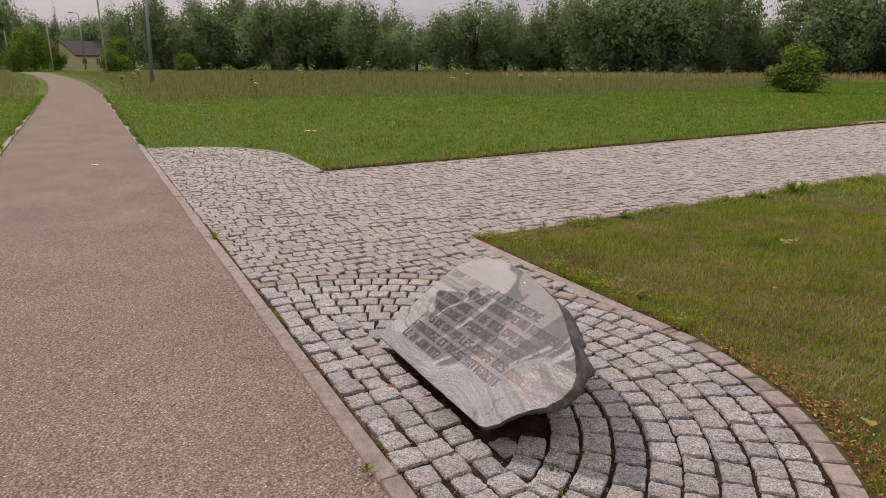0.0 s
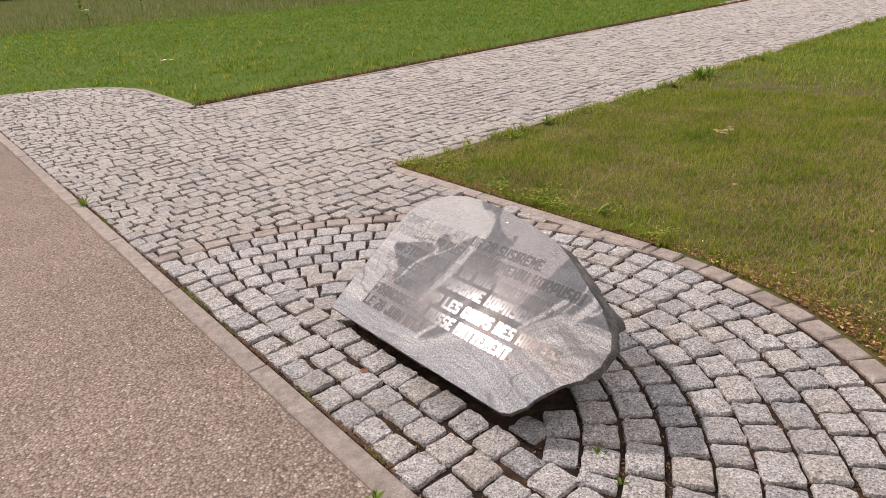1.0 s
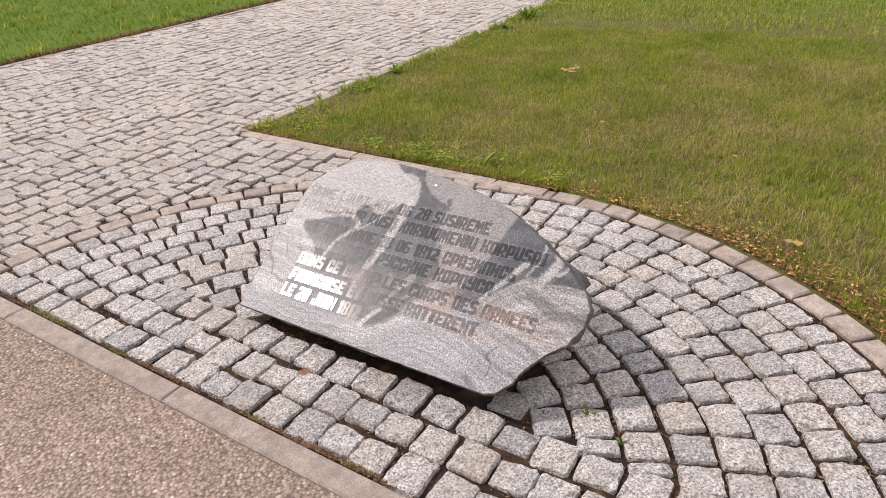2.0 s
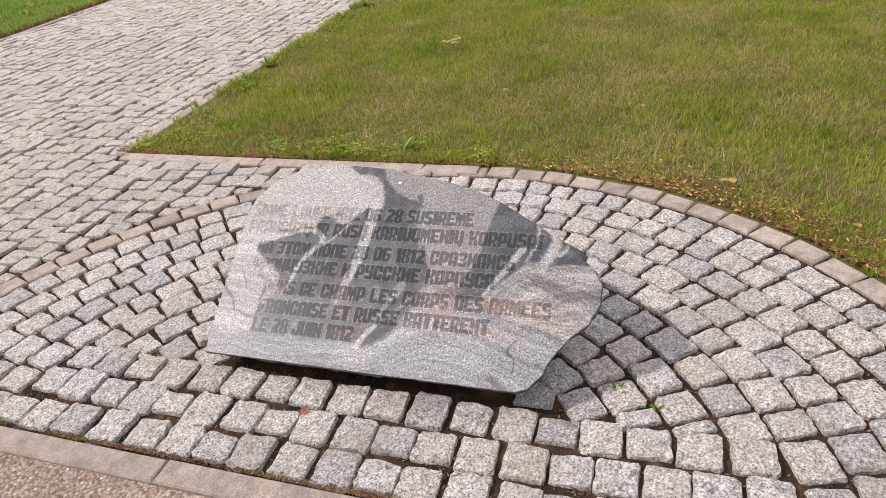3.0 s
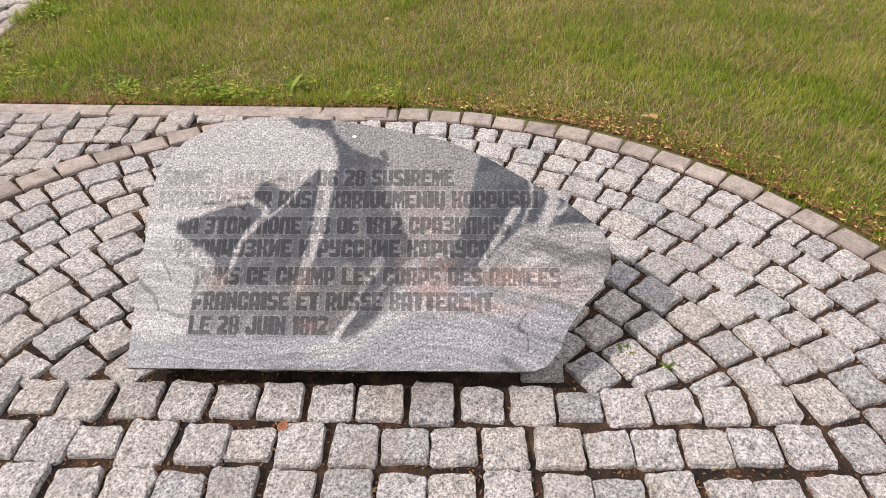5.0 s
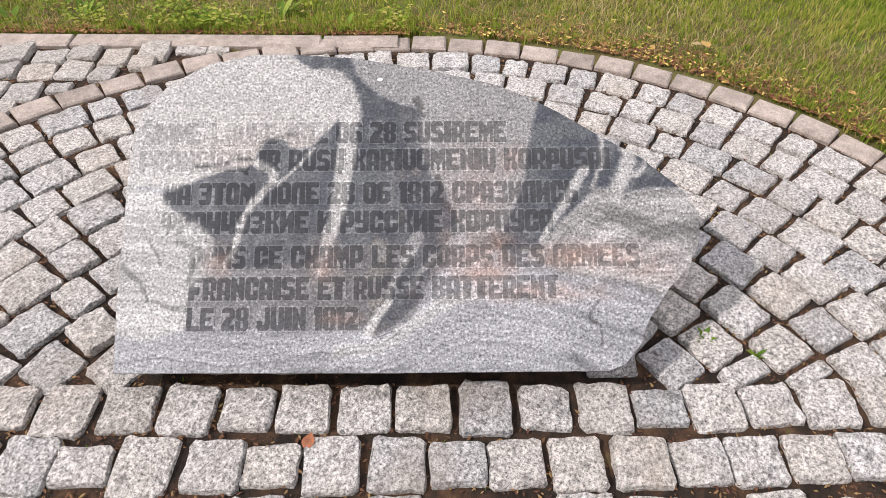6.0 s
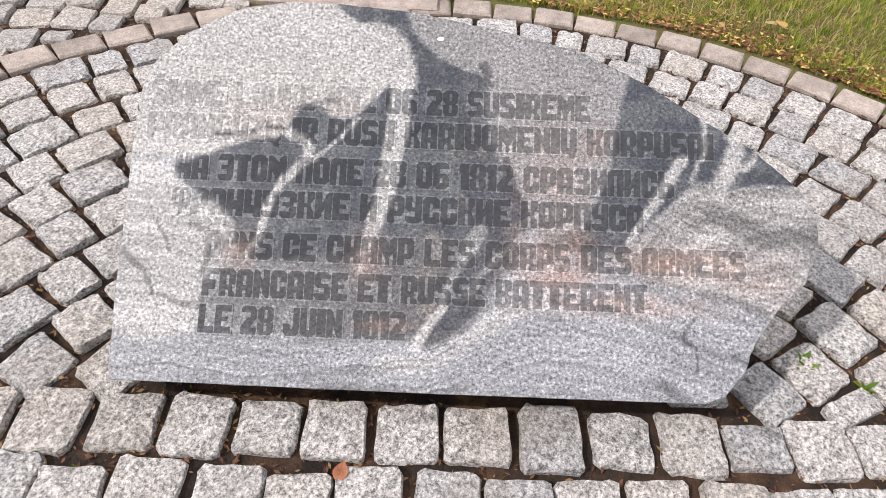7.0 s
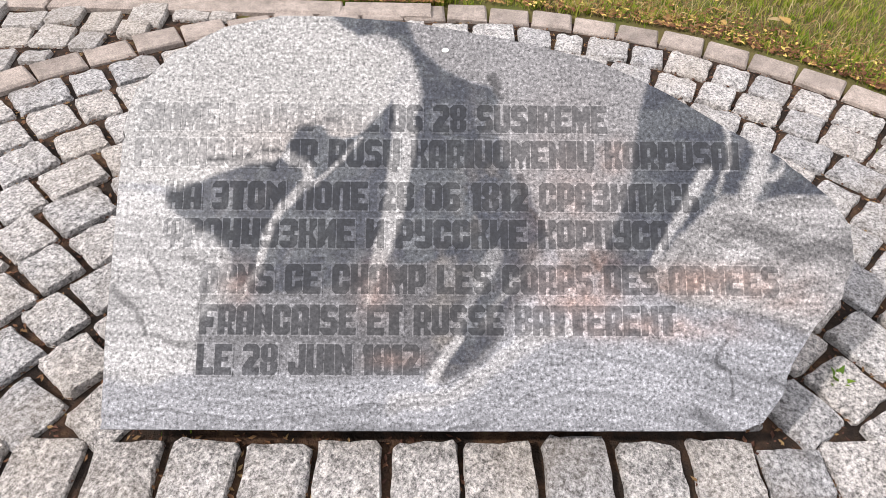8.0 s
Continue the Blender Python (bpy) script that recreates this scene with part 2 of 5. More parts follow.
def part(name, bm, material, parent, label="", smooth=False):
    me = bpy.data.meshes.new(name)
    bm.to_mesh(me)
    bm.free()
    for f in me.polygons:
        f.use_smooth = smooth
    return obj(name, me, material, parent, label)


def add_box(bm, size, m=None, bevel=0.0):
    made = bmesh.ops.create_cube(bm, size=1.0, matrix=(m or Matrix()) @ Matrix.Diagonal((*size, 1)))
    if bevel:
        es = list({e for v in made["verts"] for e in v.link_edges})
        bmesh.ops.bevel(bm, geom=es, offset=bevel, segments=2, affect="EDGES")
    return bm


def add_tube(bm, path, radii, sides=10):
    """A tapered tube along a path of points."""
    rings = []
    for i, (p, r) in enumerate(zip(path, radii)):
        a = Vector(path[min(i + 1, len(path) - 1)]) - Vector(path[max(i - 1, 0)])
        q = a.to_track_quat("Z", "Y")
        rings.append([bm.verts.new(Vector(p) + q @ Vector((r * math.cos(k * math.tau / sides), r * math.sin(k * math.tau / sides), 0))) for k in range(sides)])
    for a, b in zip(rings, rings[1:]):
        for k in range(sides):
            bm.faces.new((a[k], a[(k + 1) % sides], b[(k + 1) % sides], b[k]))
    bm.faces.new(rings[0][::-1])
    bm.faces.new(rings[-1])
    return bm


class Patchy:
    """Smooth random values over the plan."""

    def __init__(self, cell, seed):
        self.cell = cell
        self.grid = np.random.default_rng(seed).random((256, 256))

    def __call__(self, x, y):
        gx, gy = np.asarray(x) / self.cell + 1000, np.asarray(y) / self.cell + 1000
        i, j = np.floor(gx).astype(int), np.floor(gy).astype(int)
        fx, fy = gx - i, gy - j
        fx, fy = fx * fx * (3 - 2 * fx), fy * fy * (3 - 2 * fy)
        g = lambda a, b: self.grid[a % 256, b % 256]
        return (g(i, j) * (1 - fx) + g(i + 1, j) * fx) * (1 - fy) + (g(i, j + 1) * (1 - fx) + g(i + 1, j + 1) * fx) * fy


# ---- the plan: u runs along the path, w across it to the right ----
DU, RW = np.array([-0.4975, 0.8675]), np.array([0.8675, 0.4975])
TURN_W = math.degrees(math.atan2(RW[1], RW[0]))
UC, WC, RING = 2.447, 1.01, 2.045       # centre and outer radius of the half circle of setts
UC2 = 10.72                             # its twin beyond the sett lane
KERB_IN, KERB_OUT, LEFT_IN = 0.99, 0.903, -1.20
CORNER = np.array([0.25, 5.68])
FAR_CORNER = np.array([-1.84, 9.25])
LANE_NEAR, LANE_FAR = np.array([0.852, 0.523]), np.array([0.8455, 0.534])


def xy(u, w):
    return np.multiply.outer(np.asarray(u, float), DU) + np.multiply.outer(np.asarray(w, float), RW)


def uw(x, y):
    return x * DU[0] + y * DU[1], x * RW[0] + y * RW[1]


def bend(u):
    """How far the path has swung to its left at u."""
    return -0.0012 * np.maximum(np.asarray(u, float) - 30, 0) ** 2


def xy_rows(u, w):
    return np.multiply.outer(u, DU) + np.multiply.outer(w, RW)


def in_setts(x, y, grow=0.0):
    x, y = np.asarray(x, float), np.asarray(y, float)
    u, w = uw(x, y)
    right = w > KERB_IN - grow
    c1 = np.hypot(u - UC, w - WC) < RING + grow
    c2 = np.hypot(u - UC2, w - WC) < RING + grow
    mid = (u > UC) & (u < UC2) & (w < 3.05 + grow)
    side1 = (x - CORNER[0]) * -LANE_NEAR[1] + (y - CORNER[1]) * LANE_NEAR[0]
    side2 = (x - FAR_CORNER[0]) * -LANE_FAR[1] + (y - FAR_CORNER[1]) * LANE_FAR[0]
    along = (x - FAR_CORNER[0]) * LANE_FAR[0] + (y - FAR_CORNER[1]) * LANE_FAR[1]
    lane = (side1 > -grow) & (side2 < grow + 0.45 * (along > 14.5)) & (w > 2.5)   # it widens by a step further on
    return right & (c1 | c2 | mid | lane)


def in_path(x, y, grow=0.0):
    u, w = uw(np.asarray(x, float), np.asarray(y, float))
    w = w - bend(u)
    return (w > LEFT_IN - 0.105 - grow) & (w < KERB_IN + grow)


def paved(x, y, grow=0.0):
    return in_setts(x, y, grow) | in_path(x, y, grow)


# ---- ground: one sheet to the horizon, sunk under the paving ----
def build_ground():
    out = np.geomspace(2, 1400, 26)
    xs = np.concatenate([-9 - out[::-1], np.arange(-9, 24, 0.16), 24 + out])
    ys = np.concatenate([-5 - out[::-1], np.arange(-5, 26, 0.16), 26 + out])
    X, Y = np.meshgrid(xs, ys)
    inside = paved(X, Y, -0.22) & (X > -8.9) & (X < 23.8) & (Y > -4.9) & (Y < 25.8)
    bumps = Patchy(0.9, 3)
    edge = paved(X, Y, 0.0) & ~inside
    Z = np.where(inside, -0.095, -0.018 + 0.016 * (bumps(X, Y) - 0.5) * (~paved(X, Y, 0.15)))
    Z = np.where(edge, -0.024, np.where(paved(X, Y, 0.17) & ~paved(X, Y, 0.0), -0.005, Z))
    n, m = len(ys), len(xs)
    k = np.arange(n * m).reshape(n, m)
    quads = np.stack([k[:-1, :-1], k[:-1, 1:], k[1:, 1:], k[1:, :-1]], -1)
    ob = obj("ground", mesh_of("ground", np.stack([X, Y, Z], -1).reshape(-1, 3), quads), EARTH)
    return tagged(ob, "flat grassy earth of a lawn and meadow", "ground", kind="structure")


build_ground()


def build_path():
    us = np.concatenate([np.arange(-14, 30, 1.0), np.arange(30, 96, 2.0)])
    ws = np.linspace(LEFT_IN, KERB_OUT, 5)
    top = np.array([[*(xy(u, w + bend(u))), -0.003 - 0.004 * abs(w + 0.15)] for u in us for w in ws])
    low = top - np.array([0, 0, 0.06])
    n, m = len(us), len(ws)
    k = np.arange(n * m).reshape(n, m)
    quads = np.stack([k[:-1, :-1], k[:-1, 1:], k[1:, 1:], k[1:, :-1]], -1).reshape(-1, 4)
    edges = [np.stack([k[:-1, 0], k[1:, 0], k[1:, 0] + n * m, k[:-1, 0] + n * m], -1), np.stack([k[1:, -1], k[:-1, -1], k[:-1, -1] + n * m, k[1:, -1] + n * m], -1)]
    me = mesh_of("path", np.concatenate([top, low]), np.concatenate([quads, *edges]), smooth=False)
    return tagged(obj("path", me, ASPHALT), "pinkish-brown chip-surfaced asphalt footpath between flush kerbs", "footpath", kind="structure")


build_path()


# ---- setts ----
def sett_shape(seed, side=3):
    """One hewn granite sett, 1 x 1 in plan: corners, faces. side: how many points along each of its sides."""
    r = np.random.default_rng(seed)
    corner = np.array([(-0.5, -0.5), (0.5, -0.5), (0.5, 0.5), (-0.5, 0.5)]) * r.uniform(0.93, 1.03, (4, 2))
    base = []
    for i in range(4):
        c, before, after = corner[i], corner[i - 1], corner[(i + 1) % 4]
        cut = r.uniform(0.03, 0.12, 2)
        base += [c + (before - c) * cut[0], c + (after - c) * cut[1]]
        base += [(c + (after - c) * f) * r.uniform(0.945, 1.035) for f in np.linspace(0, 1, side)[1:-1]]
    base = np.array(base)
    n = len(base)
    rings = [np.c_[base * 1.01, np.full(n, -0.07)], np.c_[base, -0.012 + r.uniform(-0.005, 0.003, n)],
             np.c_[base * 0.95 + r.uniform(-0.016, 0.016, (n, 2)), -0.002 + r.uniform(-0.005, 0.003, n)]]
    if side > 3:
        rings.append(np.c_[base * 0.62 + r.uniform(-0.05, 0.05, (n, 2)), 0.001 + r.uniform(-0.0022, 0.0022, n)])
    v = np.concatenate([*rings, [[r.uniform(-0.1, 0.1), r.uniform(-0.1, 0.1), 0.0015 + r.uniform(-0.002, 0.002)]]])
    m = len(rings)
    q = [(a * n + i, a * n + (i + 1) % n, a * n + n + (i + 1) % n, a * n + n + i) for a in range(m - 1) for i in range(n)]
    t = [((m - 1) * n + i, (m - 1) * n + (i + 1) % n, m * n) for i in range(n)]
    return v, np.array(q), np.array(t)


SHAPES = [sett_shape(100 + i) for i in range(26)]
FINE_SHAPES = [sett_shape(140 + i, 5) for i in range(40)]


def build_bed():
    """The dark joint filling under all setts, as a grid trimmed to the paved outline."""
    step = 0.11
    U, W = np.arange(0.3, 30, step), np.arange(KERB_IN, 27, step)
    keep, quads = {}, []
    verts = []

    def corner(i, j):
        if (i, j) not in keep:
            keep[i, j] = len(verts)
            p = xy(U[i], W[j])
            verts.append((p[0], p[1], -0.0180))
        return keep[i, j]

    cu, cw = np.meshgrid((U[:-1] + U[1:]) / 2, (W[:-1] + W[1:]) / 2, indexing="ij")
    p = xy(cu, cw)
    ok = in_setts(p[..., 0], p[..., 1], -0.03)
    for i, j in np.argwhere(ok):
        quads.append((corner(i, j), corner(i, j + 1), corner(i + 1, j + 1), corner(i + 1, j)))
    me = mesh_of("sett_paving", np.array(verts), np.array(quads))
    return tagged(obj("sett_paving", me, SOIL), "worn grey granite setts with dark earthy mossy joints", "paving", kind="structure")


bed = build_bed()


def circle_setts():
    """Places of the setts within the half circle: centre, turn, length and width."""
    rows = []
    pitch = 0.1335
    radii = RING - 0.181 - pitch * np.arange(9)
    drift = Patchy(0.38, 15)
    core = radii[-1] - pitch / 2                         # straight rows along the kerb fill the middle
    wide = radii[4] - pitch / 2                          # and the three rows next to the kerb reach out further
    rise = 0.012 + 3 * pitch - (WC - KERB_IN)
    for k in range(6):
        w = KERB_IN + 0.012 + pitch * (k + 0.5)
        reach = wide if k < 3 else core
        half = math.sqrt(reach * reach - (w + (pitch / 2 if k < 3 else 0) - WC) ** 2)
        n = max(1, round(2 * half / 0.131))
        cuts = UC - half + 2 * half * (np.arange(n + 1) + np.r_[0, rng.uniform(-0.12, 0.12, n - 1), 0]) / n
        for a, b in zip(cuts, cuts[1:]):
            mid = (a + b) / 2
            rows.append((mid, w + 0.035 * max(0.0, abs(mid - UC) - 0.7) * (k > 0), 0.0, b - a, pitch))
        if k > 2:                                        # small odd stones where rows and rings meet
            out = math.sqrt(max(core * core - (w - WC - pitch / 2) ** 2, 0.01))
            for side in (-1, 1) if out - half > 0.05 else ():
                rows.append((UC + side * (half + (out - half) * 0.45), w - pitch * 0.25, 0.3 * side, out - half, pitch * 0.5))
    for i, r in enumerate(radii):
        a = 0.012 / r if i < 5 else math.asin(rise / r)
        end = math.pi - (0.0 if i < 5 else a)
        while a < end - 0.02:
            ln = rng.uniform(0.105, 0.158)
            da = min(ln / r, end - a)
            if end - a - da < 0.05 / r:
                da = end - a
            mid = a + da / 2
            rr = r + 0.012 * (float(drift(mid * r, r)) - 0.5) * min(1.0, 6 * (RING - 0.181 - r) + 0.25)      # the rings run a little uneven
            rows.append((UC + rr * math.cos(mid), WC - 0.008 + rr * math.sin(mid), mid + rng.normal(0, 0.012), da * r, pitch))
            a += da
    return rows


def under_stone(x, y):
    """Whether a place of the ground lies well under the boulder's face."""
    dx, dy = x - O_FACE.x, y - O_FACE.y
    p = FACE.inverted() @ Vector((x, y, O_FACE.z - (NF.x * dx + NF.y * dy) / NF.z))
    tight = [(0.63 + (a - 0.63) * 0.84, 0.36 + (b - 0.36) * 0.76) for a, b in RIM]
    return area(np.array([p.x]), np.array([p.y]), tight, 0.001)[0] > 0.5


def lay_circle():
    meshes = []
    for v, q, t in FINE_SHAPES:
        me = mesh_of("sett", v, q, t, smooth=False)
        me.materials.append(SETT)
        meshes.append(me)
    for u, w, turn, ln, wd in circle_setts():
        p = xy(u, w)
        if under_stone(*p):
            continue
        ob = new("sett", meshes[int(rng.integers(len(meshes)))])
        # local x runs across the ring, local y along it
        ang = math.atan2(DU[1], DU[0]) - turn
        flip = math.pi * int(rng.integers(2))
        gap = 0.0090
        ob.matrix_basis = Matrix.Translation((p[0], p[1], float(np.clip(rng.normal(0, 0.003), -0.004, 0.006)))) @ Euler((rng.normal(0, 0.022), rng.normal(0, 0.022), ang + flip + rng.normal(0, 0.032))).to_matrix().to_4x4() @ Matrix.Diagonal((wd - gap - abs(rng.normal(0, 0.003)), ln - gap - abs(rng.normal(0, 0.003)), 1, 1))
        ob.parent = bed


def lay_field():
    """The setts of the lane and the forecourt, row upon row, joined."""
    vs, qs, ts, at = [], [], [], 0
    u = UC - 0.4
    rowno = 0
    wav = Patchy(1.6, 9)
    while u < 27:
        pitch = rng.uniform(0.122, 0.138)
        w = KERB_IN + 0.01 - 0.07 * (rowno % 2) * rng.uniform(0.5, 1.0)
        while w < 24:
            ln = rng.uniform(0.105, 0.150)
            if w < KERB_IN:                              # trimmed stones along the kerb
                ln, w = ln + w - KERB_IN, KERB_IN + 0.002
            mid = w + ln / 2
            uu = u + 0.15 * (float(wav(mid, u * 0.6)) - 0.5) + rng.normal(0, 0.006)
            p = xy(uu, mid)
            w += ln
            probe = xy(uu, max(mid, KERB_IN + 0.1))
            if mid - ln / 2 < KERB_IN - 0.03 or not in_setts(probe[0], probe[1], -0.065) or math.hypot(uu - UC, mid - WC) < RING - 0.03:
                continue
            off = math.hypot(uu - UC, mid - WC)
            short = 1.0
            if off < RING + 0.05:                        # trimmed stones against the round edging
                k = (RING + 0.045) / off
                p = xy(UC + (uu - UC) * k, WC + (mid - WC) * k)
                short = 0.72
            v, q, t = SHAPES[int(rng.integers(len(SHAPES)))]
            ang = radians(TURN_W) + rng.normal(0, 0.075)
            ca, sa = math.cos(ang), math.sin(ang)
            L, D = ln - 0.009 - abs(rng.normal(0, 0.003)), pitch * rng.uniform(0.98, 1.04) - 0.009
            x, y = v[:, 0] * L * short, v[:, 1] * D * short
            vs.append(np.c_[p[0] + x * ca - y * sa, p[1] + x * sa + y * ca, v[:, 2] + float(np.clip(rng.normal(0, 0.004), -0.003, 0.008)) + x * rng.normal(0, 0.04) + y * rng.normal(0, 0.04)])
            qs.append(q + at)
            ts.append(t + at)
            at += len(v)
        u += pitch
        rowno += 1
    ob = obj("sett_field", mesh_of("sett_field", np.concatenate(vs), np.concatenate(qs), np.concatenate(ts), smooth=False), LANE_SETT, bed)
    return tagged(ob, "rows of granite setts across the lane", kind="stuff")


# ---- kerbs and edging ----
def block_mesh(name, lx, ly, h, bev, seed):
    bm = bmesh.new()
    add_box(bm, (lx, ly, h), Matrix.Translation((0, 0, -h / 2)))
    bmesh.ops.bevel(bm, geom=[e for e in bm.edges if all(v.co.z > -0.01 for v in e.verts)], offset=bev, segments=1, affect="EDGES")
    r = random.Random(seed)
    for v in bm.verts:
        v.co += Vector((r.uniform(-1, 1), r.uniform(-1, 1), r.uniform(-0.7, 0.4))) * bev * 0.35
    me = bpy.data.meshes.new(name)
    bm.to_mesh(me)
    bm.free()
    me.materials.append(PAVER)
    return me


def lay(me, name, parent, p, ang, z=0.0):
    ob = new(name, me)
    ob.matrix_basis = Matrix.Translation((p[0], p[1], z)) @ Euler((rng.normal(0, 0.006), rng.normal(0, 0.004), ang)).to_matrix().to_4x4()
    ob.parent = parent
    return ob


def strip(name, label, u0, u1, w0, w1):
    """A narrow concrete footing that carries a row of kerb stones."""
    c = [xy(u0, w0), xy(u1, w0), xy(u1, w1), xy(u0, w1)]
    v = [(*p, z) for z in (-0.09, -0.035) for p in c]
    me = mesh_of(name, np.array(v), [(3, 2, 1, 0), (4, 5, 6, 7), (0, 1, 5, 4), (1, 2, 6, 5), (2, 3, 7, 6), (3, 0, 4, 7)], smooth=False)
    return tagged(obj(name, me, SOIL), label, "kerb", kind="structure")


def build_kerbs():
    ang_u = math.atan2(DU[1], DU[0])
    stones = [block_mesh("kerb_stone", 0.994, 0.086, 0.10, 0.006, 40 + i) for i in range(3)]
    right = strip("kerb_right", "flush buff concrete kerb stones beside the footpath", -8, 34, KERB_OUT + 0.01, KERB_IN - 0.01)
    left = strip("kerb_left", "flush buff concrete kerb stones beside the footpath", -8, 34, LEFT_IN - 0.095, LEFT_IN - 0.01)
    for i in range(-11, 31):
        u = 2.952 + i + 0.5
        lay(stones[i % 3], "kerb_stone", right, xy(u, (KERB_IN + KERB_OUT) / 2), ang_u, 0.006 + rng.normal(0, 0.0015))
        lay(stones[(i + 1) % 3], "kerb_stone", left, xy(u, LEFT_IN - 0.0525), ang_u, 0.008 + rng.normal(0, 0.002))
    edging = strip("edging", "buff concrete edging stones between setts and lawn", UC + 0.1, 5.0, 2.965, 3.04)
    small = [block_mesh("edging_stone", 0.103, 0.139, 0.09, 0.007, 60 + i) for i in range(4)]
    n = int(math.pi * (RING - 0.05) / 0.146)
    for i in range(n):
        a = math.pi * (i + 0.5) / n
        p = xy(UC + (RING - 0.052) * math.cos(a), WC + (RING - 0.052) * math.sin(a))
        lay(small[i % 4], "edging_stone", edging, p, ang_u - a, -0.001 + rng.normal(0, 0.003))
    m = int(math.pi * (RING - 0.05) / 0.146)
    for i in range(m):
        a = math.pi * (i + 0.5) / m
        p = xy(UC2 + (RING - 0.052) * math.cos(a), WC + (RING - 0.052) * math.sin(a))
        if a < 1.6:
            lay(small[i % 4], "edging_stone", edging, p, ang_u - a, 0.004)
    longer = [block_mesh("edging_stone", 0.99, 0.085, 0.09, 0.006, 80 + i) for i in range(2)]
    u_corner = float(uw(*CORNER)[0])
    u = u_corner
    while u > UC + 0.2:
        ln = min(1.0, u - UC - 0.05)
        ob = lay(longer[0], "edging_stone", edging, xy(u - ln / 2, 3.005), ang_u, 0.006)
        ob.matrix_basis = ob.matrix_basis @ Matrix.Diagonal((ln, 1, 1, 1))
        u -= 1.0
    for start, way, side in ((CORNER, LANE_NEAR, 1), (FAR_CORNER, LANE_FAR, -1)):
        ang = math.atan2(way[1], way[0])
        nrm = np.array([-way[1], way[0]]) * side * 0.045
        for i in range(24):
            lay(longer[i % 2], "edging_stone", edging, start + way * (i + 0.5) + nrm * (1 - 10 * (side < 0 and i > 14)), ang, 0.003)
    u = float(uw(*FAR_CORNER)[0])
    while u < UC2:
        lay(longer[1], "edging_stone", edging, xy(u + 0.5, 3.005), ang_u, 0.004)
        u += 1.0


# ---- the inscribed stone ----
O_FACE = Vector((-0.331, 3.340, 0.077))
EX = Vector((0.4888, -0.8722, 0.0201)).normalized()
NF = Vector((-0.4935, -0.2574, 0.8308)).normalized()
EY = NF.cross(EX).normalized()
NF = EX.cross(EY)
FACE = Matrix(((EX.x, EY.x, NF.x, O_FACE.x), (EX.y, EY.y, NF.y, O_FACE.y), (EX.z, EY.z, NF.z, O_FACE.z), (0, 0, 0, 1)))
RIM = [(0.0, 0.0), (0.55, -0.003), (1.085, -0.002), (1.122, 0.012), (1.160, 0.058), (1.180, 0.110), (1.228, 0.178), (1.278, 0.225), (1.306, 0.290), (1.308, 0.350), (1.275, 0.405), (1.190, 0.480),
       (1.095, 0.535), (0.995, 0.598), (0.95, 0.622), (0.86, 0.665), (0.695, 0.706), (0.52, 0.737), (0.37, 0.748), (0.27, 0.748), (0.165, 0.724), (0.075, 0.672), (0.012, 0.60), (-0.003, 0.53), (-0.004, 0.35), (-0.005, 0.16)]
TEXT = [("\u0160IAME LAUKE 1812 06 28 SUSIR\u0116M\u0116", 0.019, 0.874, 0.524), ("PRANC\u016aZ\u0172 IR RUS\u0172 KARIUOMENI\u0172 KORPUSAI", 0.019, 1.112, 0.457),
        ("\u041d\u0410 \u042d\u0422\u041e\u041c \u041f\u041e\u041b\u0415 28 06 1812 \u0421\u0420\u0410\u0417\u0418\u041b\u0418\u0421\u042c", 0.080, 1.035, 0.378), ("\u0424\u0420\u0410\u041d\u0426\u0423\u0417\u041a\u0418\u0415 \u0418 \u0420\u0423\u0421\u0421\u041a\u0418\u0415 \u041a\u041e\u0420\u041f\u0423\u0421\u0410", 0.080, 0.976, 0.310),
        ("DANS CE CHAMP LES CORPS DES ARMEES", 0.150, 1.168, 0.229), ("FRANCAISE ET RUSSE BATTERENT", 0.153, 0.982, 0.158), ("LE 28 JUIN 1812", 0.152, 0.535, 0.090)]


LETTER_WIDTH = {" ": 0.55, "I": 0.58, "1": 0.62, "M": 1.12, "\u041c": 1.12, "\u0424": 1.1, "\u042d": 0.95}
